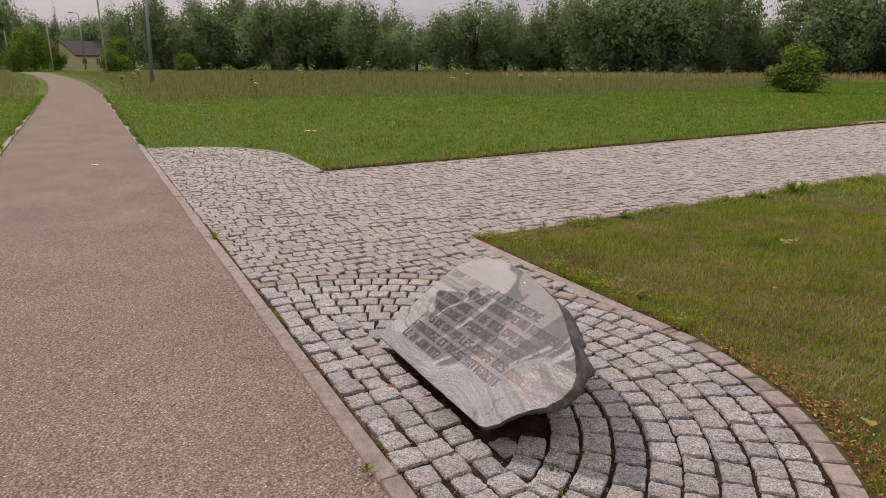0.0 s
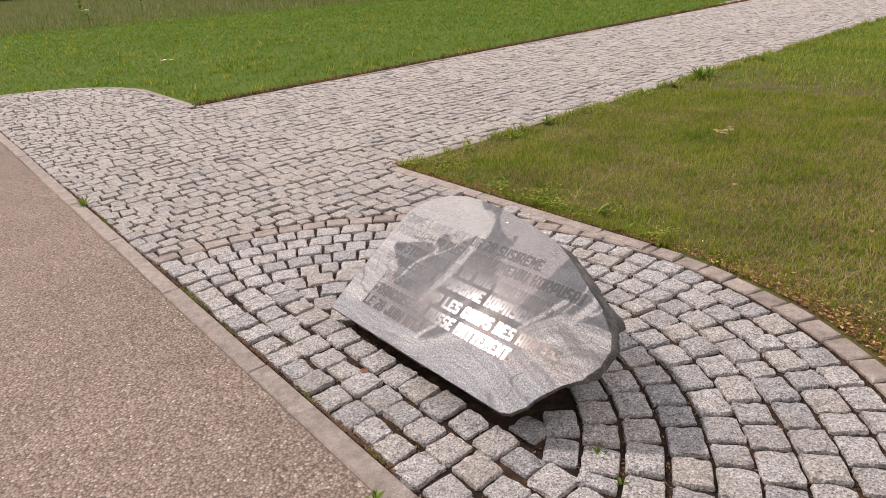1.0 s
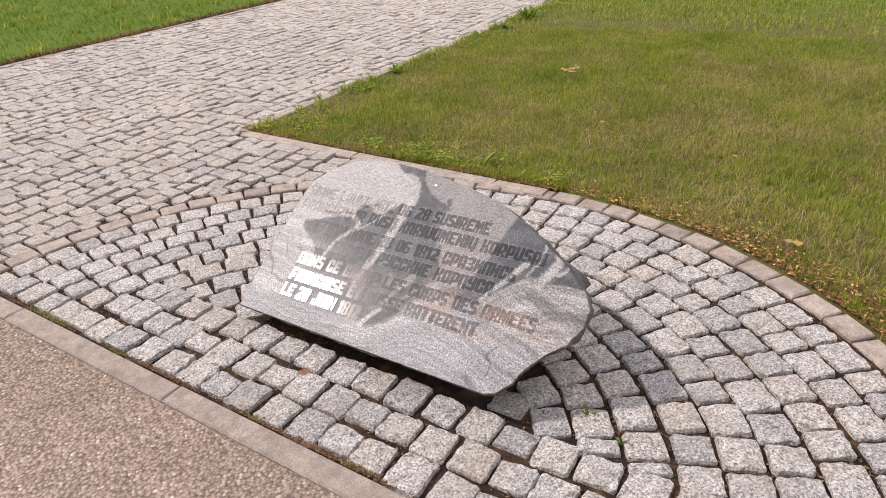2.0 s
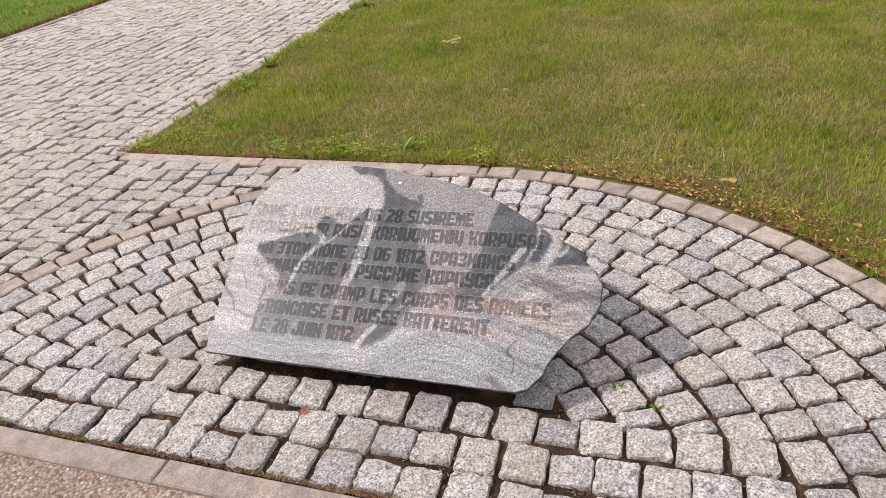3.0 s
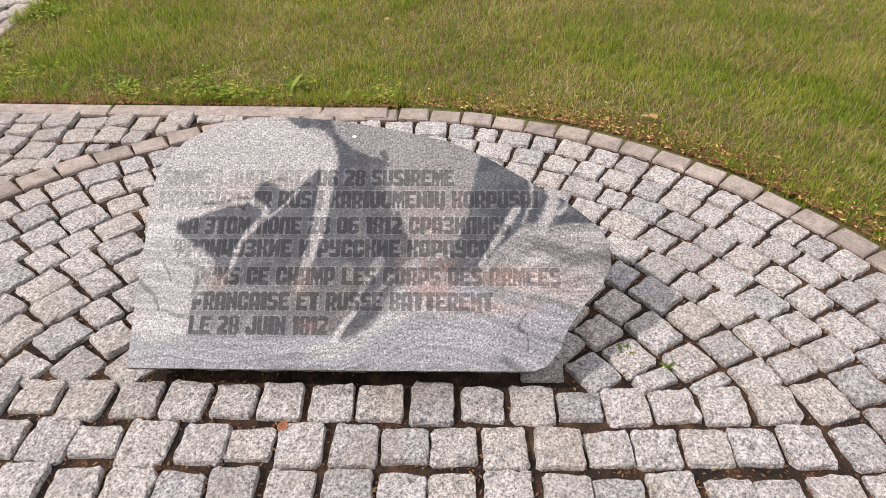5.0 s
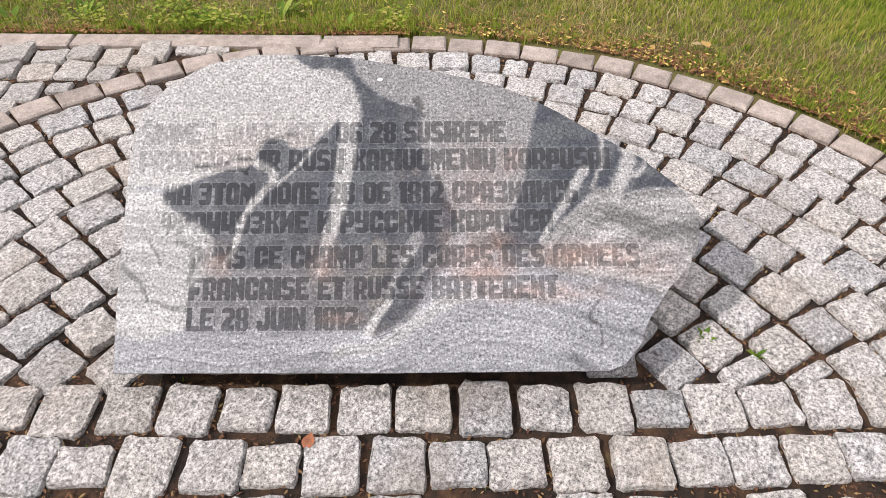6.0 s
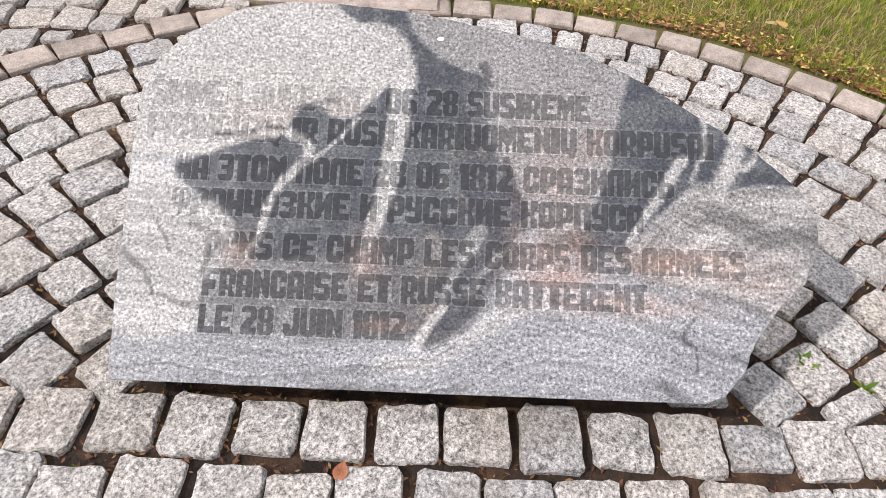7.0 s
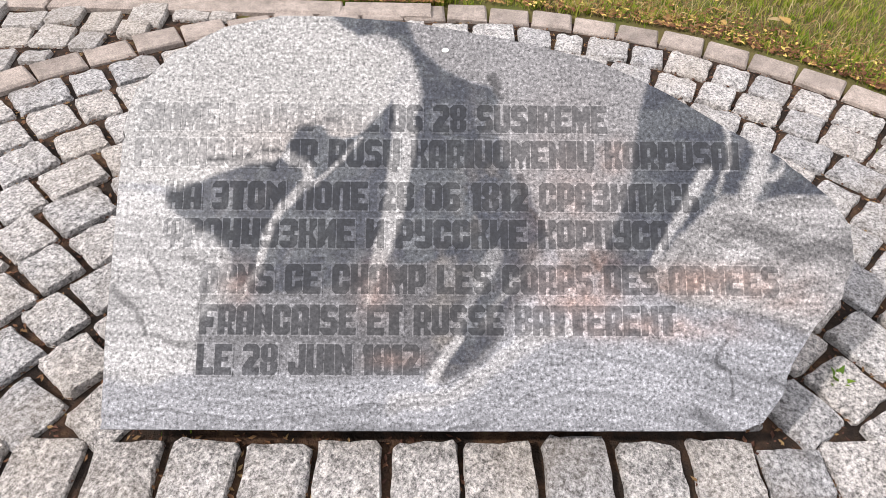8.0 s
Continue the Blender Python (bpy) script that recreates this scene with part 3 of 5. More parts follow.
# Heavy block capitals on five columns and seven rows; q p b d: a cell cut off at its upper left, upper right, lower left, lower right corner
BLOCKS = {
    "A": "q###p ##### ##.## ##.## ##### ##.## ##.##", "B": "####p ##.## ##.## ####. ##.## ##.## ####d", "C": "q###p ##### ##.## ##... ##.## ##### b###d",
    "D": "####p ##### ##.## ##.## ##.## ##### ####d", "E": "##### ##### ##... ####. ##... ##### #####", "F": "##### ##### ##... ####. ####. ##... ##...",
    "H": "##.## ##.## ##.## ##### ##### ##.## ##.##", "I": "##### ##### ##### ##### ##### ##### #####", "J": "...## ...## ...## ...## ##.## ##### b###d",
    "K": "##.## ##.## ##.#d ####. ##.#p ##.## ##.##", "L": "##... ##... ##... ##... ##... ##### #####", "M": "#p.q# ##p## ##### ##### #b#d# #.#.# #.#.#",
    "N": "#p.## ##.## ##p## ##### ##b## ##.## ##.b#", "O": "q###p ##### ##.## ##.## ##.## ##### b###d", "P": "####p ##### ##.## ##.## ####d ##... ##...",
    "R": "####p ##### ##.## ##.## ####. ##.#p ##.##", "S": "q###p ##### ##... b###p ...## ##### b###d", "T": "##### ##### .###. .###. .###. .###. .###.",
    "U": "##.## ##.## ##.## ##.## ##.## ##### b###d", "Z": "##### ##### ..q#d .q#d. q#d.. ##### #####", "0": "q###p ##### ##.## ##.## ##.## ##### b###d",
    "1": "q#### ##### b#### .#### .#### .#### .####", "2": "q###p ##### ...## .q##d q##d. ##### #####", "6": "q###p ##### ##... ####p ##.## ##### b###d",
    "8": "q###p ##.## ##.## b###d ##.## ##.## b###d", "\u0417": "q###p ##### ...## .###. ...## ##### b###d", "\u0418": "##.q# ##.## ##q## ##### ##d## ##.## #d.##",
    "\u041b": "q#### ##### ##.## ##.## ##.## ##.## ##.##", "\u041f": "##### ##### ##.## ##.## ##.## ##.## ##.##", "\u0423": "##.## ##.## ##.## b#### ...## ##### b###d",
    "\u0424": "q###p #.#.# #.#.# #.#.# b###d ..#.. ..#..", "\u0426": "##.## ##.## ##.## ##.## ##### ##### ...##", "\u042c": "##... ##... ##... ####p ##.## ##### ####d",
    "\u042d": "q###p ##### ...## .#### ...## ##### b###d",
}
ALIKE = dict(zip("\u0160\u0116\u016a\u0172\u0410\u0412\u0415\u041a\u041c\u041d\u041e\u0420\u0421\u0422", "SEUUABEKMHOPCT"))
MARKS = {"\u0160": (0.25, 0.75, 1.05, 1.17), "\u0116": (0.36, 0.64, 1.06, 1.17), "\u016a": (0.15, 0.85, 1.06, 1.15), "\u0172": (0.55, 0.85, -0.14, 0.0)}
COLS, ROWS = np.array([0, 0.20, 0.40, 0.60, 0.80, 1.0]), np.array([1.0, 0.88, 0.77, 0.58, 0.43, 0.24, 0.12, 0.0])
CUT = {"#": (0, 1, 2, 3), "q": (0, 1, 2), "p": (0, 1, 3), "b": (1, 2, 3), "d": (0, 2, 3)}     # corners: lower left, lower right, upper right, upper left


def glyph(ch):
    """One capital, 1 wide and 1 high: its cells as loops of corners."""
    cells = []
    for j, row in enumerate(BLOCKS[ALIKE.get(ch, ch)].split()):
        for i, mark in enumerate(row):
            if mark != ".":
                four = [(COLS[i], ROWS[j + 1]), (COLS[i + 1], ROWS[j + 1]), (COLS[i + 1], ROWS[j]), (COLS[i], ROWS[j])]
                cells.append([four[k] for k in CUT[mark]])
    if ch in MARKS:
        x0, x1, y0, y1 = MARKS[ch]
        cells.append([(x0, y0), (x1, y0), (x1, y1), (x0, y1)])
    return cells


# The mineral bands of the face, in its own metres: x along the front edge, y up the slope.
HEAD = [(0.0, 0.424), (0.016, 0.427), (0.107, 0.414), (0.145, 0.432), (0.185, 0.451), (0.224, 0.462), (0.275, 0.468), (0.289, 0.484), (0.295, 0.505), (0.313, 0.532), (0.343, 0.54), (0.375, 0.516), (0.395, 0.511),
        (0.425, 0.522), (0.446, 0.544), (0.476, 0.576), (0.486, 0.615), (0.501, 0.659), (0.485, 0.687), (0.432, 0.697), (0.389, 0.725), (0.368, 0.741)]
CHIN = [(0.077, 0.404), (0.099, 0.373), (0.135, 0.353), (0.171, 0.333), (0.198, 0.298), (0.209, 0.268), (0.226, 0.229)]
WEDGE = [(0.505, 0.76), (0.521, 0.698), (0.548, 0.671), (0.579, 0.643), (0.621, 0.622), (0.657, 0.611), (0.673, 0.584), (0.662, 0.562), (0.672, 0.519), (0.682, 0.476), (0.697, 0.445), (0.732, 0.414), (0.741, 0.372), (0.755, 0.331)]
FOOT = [(0.739, 0.251), (0.698, 0.191), (0.658, 0.133), (0.619, 0.094), (0.58, 0.075), (0.556, 0.089)]
CLIFF = [(0.95, 0.66), (0.95, 0.619), (0.934, 0.564), (0.917, 0.457), (0.888, 0.373), (0.866, 0.322), (0.849, 0.271)]
LOBE = [(0.90, 0.272), (0.95, 0.285), (0.993, 0.333), (1.036, 0.374), (1.079, 0.406), (1.11, 0.409), (1.139, 0.394), (1.192, 0.409), (1.244, 0.412), (1.36, 0.42)]
SASH_L = [(0.475, 0.62), (0.486, 0.56), (0.482, 0.507), (0.473, 0.443), (0.469, 0.402), (0.458, 0.34), (0.45, 0.309), (0.442, 0.249), (0.433, 0.21)]
SASH_R = [(0.442, 0.21), (0.463, 0.269), (0.483, 0.31), (0.493, 0.34), (0.507, 0.402), (0.512, 0.444), (0.525, 0.507), (0.526, 0.561), (0.522, 0.62)]
PALE_VEINS = [  # half width at both ends, strength, line
    (0.006, 0.004, 0.9, [(0.294, 0.479), (0.331, 0.458), (0.334, 0.437), (0.312, 0.406), (0.288, 0.38), (0.27, 0.349), (0.262, 0.308), (0.249, 0.268), (0.226, 0.229)]),
    (0.003, 0.003, 0.7, [(0.426, 0.511), (0.386, 0.464), (0.347, 0.432), (0.332, 0.421)]),
    (0.010, 0.013, 0.8, [(0.43, 0.697), (0.478, 0.69), (0.502, 0.66), (0.512, 0.62), (0.512, 0.58)]),
    (0.008, 0.005, 0.40, [(0.67, 0.301), (0.639, 0.25), (0.619, 0.211), (0.60, 0.162)]),
    (0.005, 0.004, 0.35, [(0.74, 0.291), (0.699, 0.251), (0.669, 0.211), (0.639, 0.171)]),
    (0.006, 0.008, 0.85, [(0.602, 0.152), (0.58, 0.118), (0.556, 0.08)]),
    (0.008, 0.004, 0.75, [(1.051, 0.453), (1.028, 0.421), (1.006, 0.384), (0.973, 0.333), (0.948, 0.292)]),
    (0.004, 0.003, 0.7, [(1.093, 0.539), (1.095, 0.501), (1.09, 0.458), (1.069, 0.411)]),
    (0.011, 0.008, 0.9, [(1.153, 0.515), (1.156, 0.48), (1.141, 0.443), (1.125, 0.411), (1.119, 0.385)]),
    (0.003, 0.006, 0.8, [(1.20, 0.49), (1.183, 0.451), (1.147, 0.433)]),
    (0.010, 0.010, 0.6, [(0.494, 0.042), (0.59, 0.052), (0.648, 0.094), (0.707, 0.143), (0.786, 0.167)]),
    (0.006, 0.006, 0.7, [(0.004, 0.257), (0.046, 0.295), (0.067, 0.267), (0.084, 0.233)]),
]
DARK_LINES = [
    (0.002, 0.002, 0.8, [(0.123, 0.477), (0.173, 0.47), (0.213, 0.481), (0.253, 0.489), (0.289, 0.486)]),
    (0.006, 0.003, 0.7, [(0.663, 0.627), (0.668, 0.606), (0.678, 0.586)]),
    (0.004, 0.003, 0.7, [(0.712, 0.445), (0.726, 0.383), (0.751, 0.352)]),
    (0.004, 0.003, 0.6, [(0.001, 0.237), (0.043, 0.198), (0.061, 0.16)]),
    (0.002, 0.002, 0.6, [(0.062, 0.30), (0.073, 0.275), (0.086, 0.24)]),
    (0.002, 0.002, 0.7, [(1.072, 0.153), (1.045, 0.115), (1.073, 0.095), (1.071, 0.057)]),
    (0.012, 0.016, 0.35, [(1.106, 0.354), (1.165, 0.324), (1.194, 0.303), (1.296, 0.314)]),
    (0.008, 0.005, 0.45, [(1.085, 0.198), (1.154, 0.188), (1.202, 0.164)]),
    (0.004, 0.003, 0.55, [(0.16, 0.25), (0.152, 0.20), (0.153, 0.15), (0.158, 0.09)]),
    (0.002, 0.003, 0.6, [(0.835, 0.31), (0.858, 0.262), (0.885, 0.225)]),
    (0.003, 0.002, 0.6, [(0.38, 0.545), (0.344, 0.546), (0.312, 0.536), (0.292, 0.507)]),
    (0.002, 0.002, 0.5, [(1.11, 0.40), (1.14, 0.386), (1.19, 0.40)]),
]


BROW = HEAD + [(0.36, 0.82), (-0.06, 0.82), (-0.06, 0.424)]
CHEEK = [(-0.05, 0.43), *CHIN, (0.16, 0.189), (0.151, 0.15), (0.156, 0.093), (0.08, 0.075), (-0.05, 0.09)]


def fbm(x, y, cell, seed, octaves=3):
    total, weight = 0.0, 0.0
    for k in range(octaves):
        total = total + Patchy(cell / 2 ** k, seed + k)(x, y) * 0.6 ** k
        weight += 0.6 ** k
    return total / weight - 0.5


def line_gap(x, y, line):
    """Distance to a line of points, and how far along it (0 to 1) the nearest point lies."""
    best, along = np.full(x.shape, 9.0), np.zeros(x.shape)
    for i, ((ax, ay), (bx, by)) in enumerate(zip(line, line[1:])):
        t = np.clip(((x - ax) * (bx - ax) + (y - ay) * (by - ay)) / ((bx - ax) ** 2 + (by - ay) ** 2), 0, 1)
        d = np.hypot(x - ax - t * (bx - ax), y - ay - t * (by - ay))
        along = np.where(d < best, (i + t) / (len(line) - 1), along)
        best = np.minimum(best, d)
    return best, along


def area(x, y, loop, soft):
    """1 inside a closed line, 0 outside, with a soft edge."""
    inside = np.zeros(x.shape, bool)
    for (ax, ay), (bx, by) in zip(loop, loop[1:] + loop[:1]):
        if ay != by:
            inside ^= ((ay > y) != (by > y)) & (x < (bx - ax) * (y - ay) / (by - ay) + ax)
    d = line_gap(x, y, loop + loop[:1])[0] * np.where(inside, -1, 1)
    t = np.clip(0.5 - d / soft, 0, 1)
    return t * t * (3 - 2 * t)


def gneiss(x, y):
    """The stone's own colour at places of its face."""
    wx = x + 0.014 * fbm(x, y, 0.06, 510) + 0.008 * fbm(x, y, 0.014, 520)
    wy = y + 0.014 * fbm(x, y, 0.06, 530) + 0.008 * fbm(x, y, 0.014, 540)
    c = np.empty((len(x), 3))
    c[:] = (0.172, 0.174, 0.182)

    def lay_on(amount, tone):
        nonlocal c
        amount = np.asarray(amount)[:, None]
        c = c * (1 - amount) + np.asarray(tone) * amount

    level = np.interp(x, [0, 0.15, 0.3, 0.45, 0.58, 0.65, 0.72, 0.8, 0.9, 1.0, 1.1, 1.2, 1.3], [0.05, 0.03, 0.02, 0.03, 0.045, 0.09, 0.14, 0.165, 0.155, 0.12, 0.08, 0.05, 0.06])
    s = y - level + 0.05 * fbm(x, y, 0.16, 550) + 0.012 * fbm(x, y, 0.04, 556)
    strata = Patchy(0.010, 560)(s * 1.0, x * 0.035) * 0.6 + Patchy(0.0045, 561)(s, x * 0.03) * 0.4
    thin = np.clip(1 - np.abs(Patchy(0.022, 562)(s, x * 0.05) - 0.5) / 0.035, 0, 1)
    strata_gain = (0.62 + 0.76 * strata) * (1 - 0.50 * thin)
    lay_on(0.8 * area(wx, wy, CHEEK, 0.02), (0.245, 0.240, 0.232))
    lay_on(0.9 * area(wx, wy, [*WEDGE, (0.80, 0.26), *CLIFF[::-1], (0.95, 0.80), (0.55, 0.80)], 0.012), (0.150, 0.145, 0.144))
    # the darker ground under the lower lines of text, and the dark masses
    murk = area(wx, wy, [(0.226, 0.25), (0.755, 0.36), *FOOT, (0.50, 0.10), (0.40, 0.085), (0.156, 0.093), (0.151, 0.15), (0.16, 0.189)], 0.035)
    lay_on(murk * (0.62 + 0.30 * np.clip((x - 0.3) / 0.3, 0, 1)), (0.050, 0.048, 0.049))
    dark = area(wx, wy, [(0.39, 0.80), *WEDGE, (0.70, 0.315), (0.60, 0.30), (0.50, 0.28), (0.45, 0.25), (0.33, 0.24), *CHIN[::-1], *HEAD[2:]], 0.012)
    dark = np.maximum(dark, 0.85 * area(wx, wy, [(0.60, 0.32), (0.70, 0.32), (0.73, 0.25), (0.66, 0.15), (0.60, 0.09), (0.57, 0.08), (0.60, 0.15), (0.615, 0.22)], 0.014))
    dark = np.maximum(dark, area(wx, wy, [*CLIFF, *LOBE[1:], (1.33, 0.44), (1.2, 0.62), (1.0, 0.72)], 0.010))
    lay_on(0.98 * dark, (0.030, 0.033, 0.041))
    ribs = Patchy(0.016, 570)(x - 0.48 * y, y * 0.12) * (0.5 + fbm(x, y, 0.05, 575))
    lay_on(dark * np.clip((ribs - 0.38) * 2.2, 0, 0.32), (0.13, 0.128, 0.130))
    lay_on(0.55 * np.maximum(murk, dark) * np.clip(1 - np.abs(wx - 0.62 - 0.25 * (y - 0.3)) / 0.10, 0, 1) * np.clip(fbm(x, y, 0.03, 577) * 3, 0, 1), (0.15, 0.135, 0.118))
    lay_on(dark * np.clip(fbm(x, y, 0.05, 579) * 2.4, 0, 0.32), (0.105, 0.113, 0.113))
    lay_on(area(wx, wy, BROW, 0.008), (0.236, 0.231, 0.222))
    lay_on(0.30 * np.exp(-((x - 0.33) / 0.16) ** 2 - ((y - 0.50) / 0.055) ** 2) * area(wx, wy, BROW, 0.008), (0.22, 0.165, 0.135))
    lobe = area(wx, wy, LOBE + [(1.36, 0.2), (1.22, 0.16), (1.15, 0.19), (1.0, 0.21)], 0.012)
    lay_on(0.9 * lobe, (0.180, 0.174, 0.169))
    gap = line_gap(x, y, LOBE)[0] + 0.03 * fbm(x, y, 0.05, 580)
    rings = Patchy(0.011, 585)(gap, x * 0.1) * 0.6 + Patchy(0.005, 586)(gap, x * 0.1) * 0.4
    c *= (1 + lobe * (rings - 0.5) * 1.1)[:, None]
    lay_on(0.90 * area(wx, wy, SASH_L + SASH_R, 0.008), (0.235, 0.230, 0.224))
    for lines, tone in ((PALE_VEINS, (0.26, 0.253, 0.246)), (DARK_LINES, (0.026, 0.025, 0.026))):
        for w0, w1, strong, line in lines:
            d, t = line_gap(wx, wy, line)
            w = (w0 + (w1 - w0) * t) * (1 + 0.9 * fbm(x, y, 0.03, 590))
            lay_on(strong * np.clip(2.0 - d / w, 0, 1), tone)
    rust = np.zeros(len(x))
    for cx, cy, rx, ry, k in ((0.81, 0.245, 0.075, 0.06, 0.62), (1.06, 0.252, 0.14, 0.028, 0.65), (0.845, 0.275, 0.025, 0.04, 0.5), (0.93, 0.172, 0.16, 0.022, 0.5), (0.80, 0.42, 0.07, 0.12, 0.25), (0.88, 0.48, 0.03, 0.03, 0.5),
                              (0.455, 0.24, 0.035, 0.05, 0.35), (0.215, 0.245, 0.03, 0.035, 0.4), (0.49, 0.115, 0.04, 0.015, 0.5), (1.20, 0.22, 0.07, 0.03, 0.25)):
        rust = np.maximum(rust, k * np.exp(-((x - cx) / rx) ** 2 - ((y - cy) / ry) ** 2))
    lay_on(np.clip(rust * (0.85 + 1.6 * fbm(x, y, 0.03, 600)), 0, 0.8), (0.225, 0.140, 0.108))
    quiet = np.clip(dark + murk * 0.6, 0, 1)
    calm = (y > 0.42) & (x < 0.5) | (x > 0.5) & (x < 0.95) & (y > 0.35)
    c *= np.where(calm, 1.0, strata_gain * (1 - quiet) + quiet)[:, None]
    return np.clip(c * (1 + 0.42 * fbm(x, y, 0.010, 610) + 0.28 * fbm(x, y, 0.08, 620))[:, None], 0.006, 0.6)


def set_tone(me, colours):
    layer = me.color_attributes.new("tone", "FLOAT_COLOR", "POINT")
    layer.data.foreach_set("color", np.c_[colours, np.ones(len(colours))].astype(np.float32).ravel())


def text_line(body, x0, x1, base, thing):
    """One line of flush polished capitals, each in a shallow pale groove."""
    wide = [LETTER_WIDTH.get(ch, 1.0) for ch in body]
    unit, x = (x1 - x0) / sum(wide), x0
    verts, quads, tris = [], [], []
    boxes, fresh = [], True
    for ch, wd in zip(body, wide):
        if ch != " ":
            left, ln = x + unit * wd * 0.035, unit * wd * 0.93
            if fresh:
                boxes.append([left - 0.003, 0.0, base - 0.003, base + 0.055])
            boxes[-1][1] = left + ln + 0.003
            for cell in glyph(ch):
                at = len(verts)
                verts += [(left + u * ln, base + v * 0.052, 0.0014) for u, v in cell]
                (quads if len(cell) == 4 else tris).append(range(at, at + len(cell)))
        x, fresh = x + unit * wd, ch == " "
    v = np.array(verts)
    me = mesh_of("text_line", v, [list(q) for q in quads], [list(t) for t in tris], smooth=False)
    own = gneiss(v[:, 0], v[:, 1])
    faint = np.maximum(area(v[:, 0], v[:, 1], BROW, 0.02), 0.8 * area(v[:, 0], v[:, 1], CHEEK, 0.03))[:, None]
    rusty = np.clip((own[:, :1] / own[:, 2:] - 1.15) * 1.2, 0, 0.25)
    set_tone(me, own * np.minimum(0.27 + 1.0 * own.mean(1, keepdims=True) + 0.30 * faint + 0.5 * rusty, 0.85))
    obj("text_line", me, LETTER, thing, "blocky polished capital letters")
    g, cells = [], []
    for a, b, lo, hi in boxes:                           # a fine grid, so that the bands run on under the letters
        nx, at = max(2, int((b - a) / 0.005)), len(g)
        g += [(a + (b - a) * i / nx, lo + (hi - lo) * j / 11, 0.0007) for j in range(12) for i in range(nx + 1)]
        cells += [(at + j * (nx + 1) + i, at + j * (nx + 1) + i + 1, at + (j + 1) * (nx + 1) + i + 1, at + (j + 1) * (nx + 1) + i) for j in range(11) for i in range(nx)]
    g = np.array(g)
    me = mesh_of("text_ground", g, cells, smooth=False)
    set_tone(me, np.clip(gneiss(g[:, 0], g[:, 1]) * 1.08 + 0.020, 0, 0.34))
    obj("text_ground", me, STONE, thing, "pale blasted ground round the letters")


def build_stone():
    rim = []
    for i, (a, b) in enumerate(RIM):
        c, d = RIM[(i + 1) % len(RIM)]
        n = max(1, int(math.hypot(c - a, d - b) / 0.0050))
        for k in range(n):
            rim.append((a + (c - a) * k / n, b + (d - b) * k / n))
    rim = np.array(rim)
    n = len(rim)
    mid = np.array([0.63, 0.36])
    out = rim - mid
    chip = np.array([max(0.0, noise.noise(Vector((x * 40, y * 40, 3))) - 0.15) * 0.010 * (y > 0.01 or x > 1.0) for x, y in rim])     # small chips out of the rim
    out *= (1 - chip)[:, None]
    steps = [(0.003, 1.003, 0.002), (0.020, 1.008, 0.008), (0.05, 1.038, 0.018), (0.09, 1.070, 0.028), (0.14, 1.080, 0.036), (0.20, 1.02, 0.036), (0.27, 0.86, 0.03), (0.34, 0.66, 0.02), (0.40, 0.35, 0.01)]
    inv = FACE.inverted()
    loc = []
    for depth, grow, rough in steps:
        ring = []
        for (x, y), (ox, oy) in zip(rim, out):
            side = FACE @ Vector((x, y, -depth))
            low = min(1.0, max(0.0, 1 - side.z / 0.30))  # the sides are undercut towards the ground
            wob = noise.noise(Vector((x * 9, y * 9, depth * 14))) + 0.6 * noise.noise(Vector((x * 24, y * 24, depth * 30))) + 0.3 * noise.noise(Vector((x * 60, y * 60, depth * 70)))
            side_on = min(1.0, max(0.0, (x - 0.85) / 0.25))
            g = grow - low * (1.8 + 4.2 * side_on) * max(0.0, min(depth, 0.13) - 0.018) + rough * wob * 1.2
            p = FACE @ Vector((mid[0] + ox * g, mid[1] + oy * g, -depth - rough * 0.5 * wob))
            ring.append(inv @ Vector((p.x, p.y, max(p.z, -0.03))))
        loc.append(ring)
    thing = new("inscribed_stone")
    thing.matrix_basis = FACE
    tagged(thing, "split grey gneiss boulder with a tilted inscribed face", "memorial stone")
    v = np.array([tuple(p) for ring in loc for p in ring])
    k = np.arange(n)
    quads = np.concatenate([np.c_[r * n + k, (r + 1) * n + k, (r + 1) * n + (k + 1) % n, r * n + (k + 1) % n] for r in range(len(steps) - 1)])
    v = np.r_[v, [v[-n:].mean(0)]]
    cap = np.c_[(len(steps) - 1) * n + (k + 1) % n, (len(steps) - 1) * n + k, np.full(n, len(v) - 1)]
    obj("boulder_body", mesh_of("boulder_body", v, quads[:, ::-1], cap[:, ::-1]), ROUGH_STONE, thing, "rough dark broken sides of the boulder")
    # the face: rings from the rim to the middle, so that the bands can follow it closely
    shrink = np.r_[np.linspace(1, 0.02, 190)]
    v = np.concatenate([np.c_[mid + out * g, np.zeros(n)] for g in shrink] + [np.array(loc[0])])
    m = len(shrink)
    quads = np.concatenate([np.c_[r * n + k, r * n + (k + 1) % n, (r + 1) * n + (k + 1) % n, (r + 1) * n + k] for r in range(m - 1)] + [np.c_[m * n + k, m * n + (k + 1) % n, (k + 1) % n, k]])
    v = np.r_[v, [[mid[0], mid[1], 0]]]
    me = mesh_of("inscribed_face", v, quads, np.c_[(m - 1) * n + k, (m - 1) * n + (k + 1) % n, np.full(n, len(v) - 1)], smooth=False)
    set_tone(me, gneiss(v[:, 0], v[:, 1]))
    obj("inscribed_face", me, STONE, thing, "flat ground face banded in pale, dark and rusty grey")
    for row in TEXT:
        text_line(*row, thing)
    bm = bmesh.new()
    bmesh.ops.create_icosphere(bm, subdivisions=2, radius=1.0, matrix=Matrix.Translation((0.577, 0.682, 0.001)) @ Matrix.Diagonal((0.007, 0.0045, 0.0015, 1)))
    part("white_speck", bm, WHITE_BIT, thing, "small white speck on the face", True)
    return thing


build_stone()


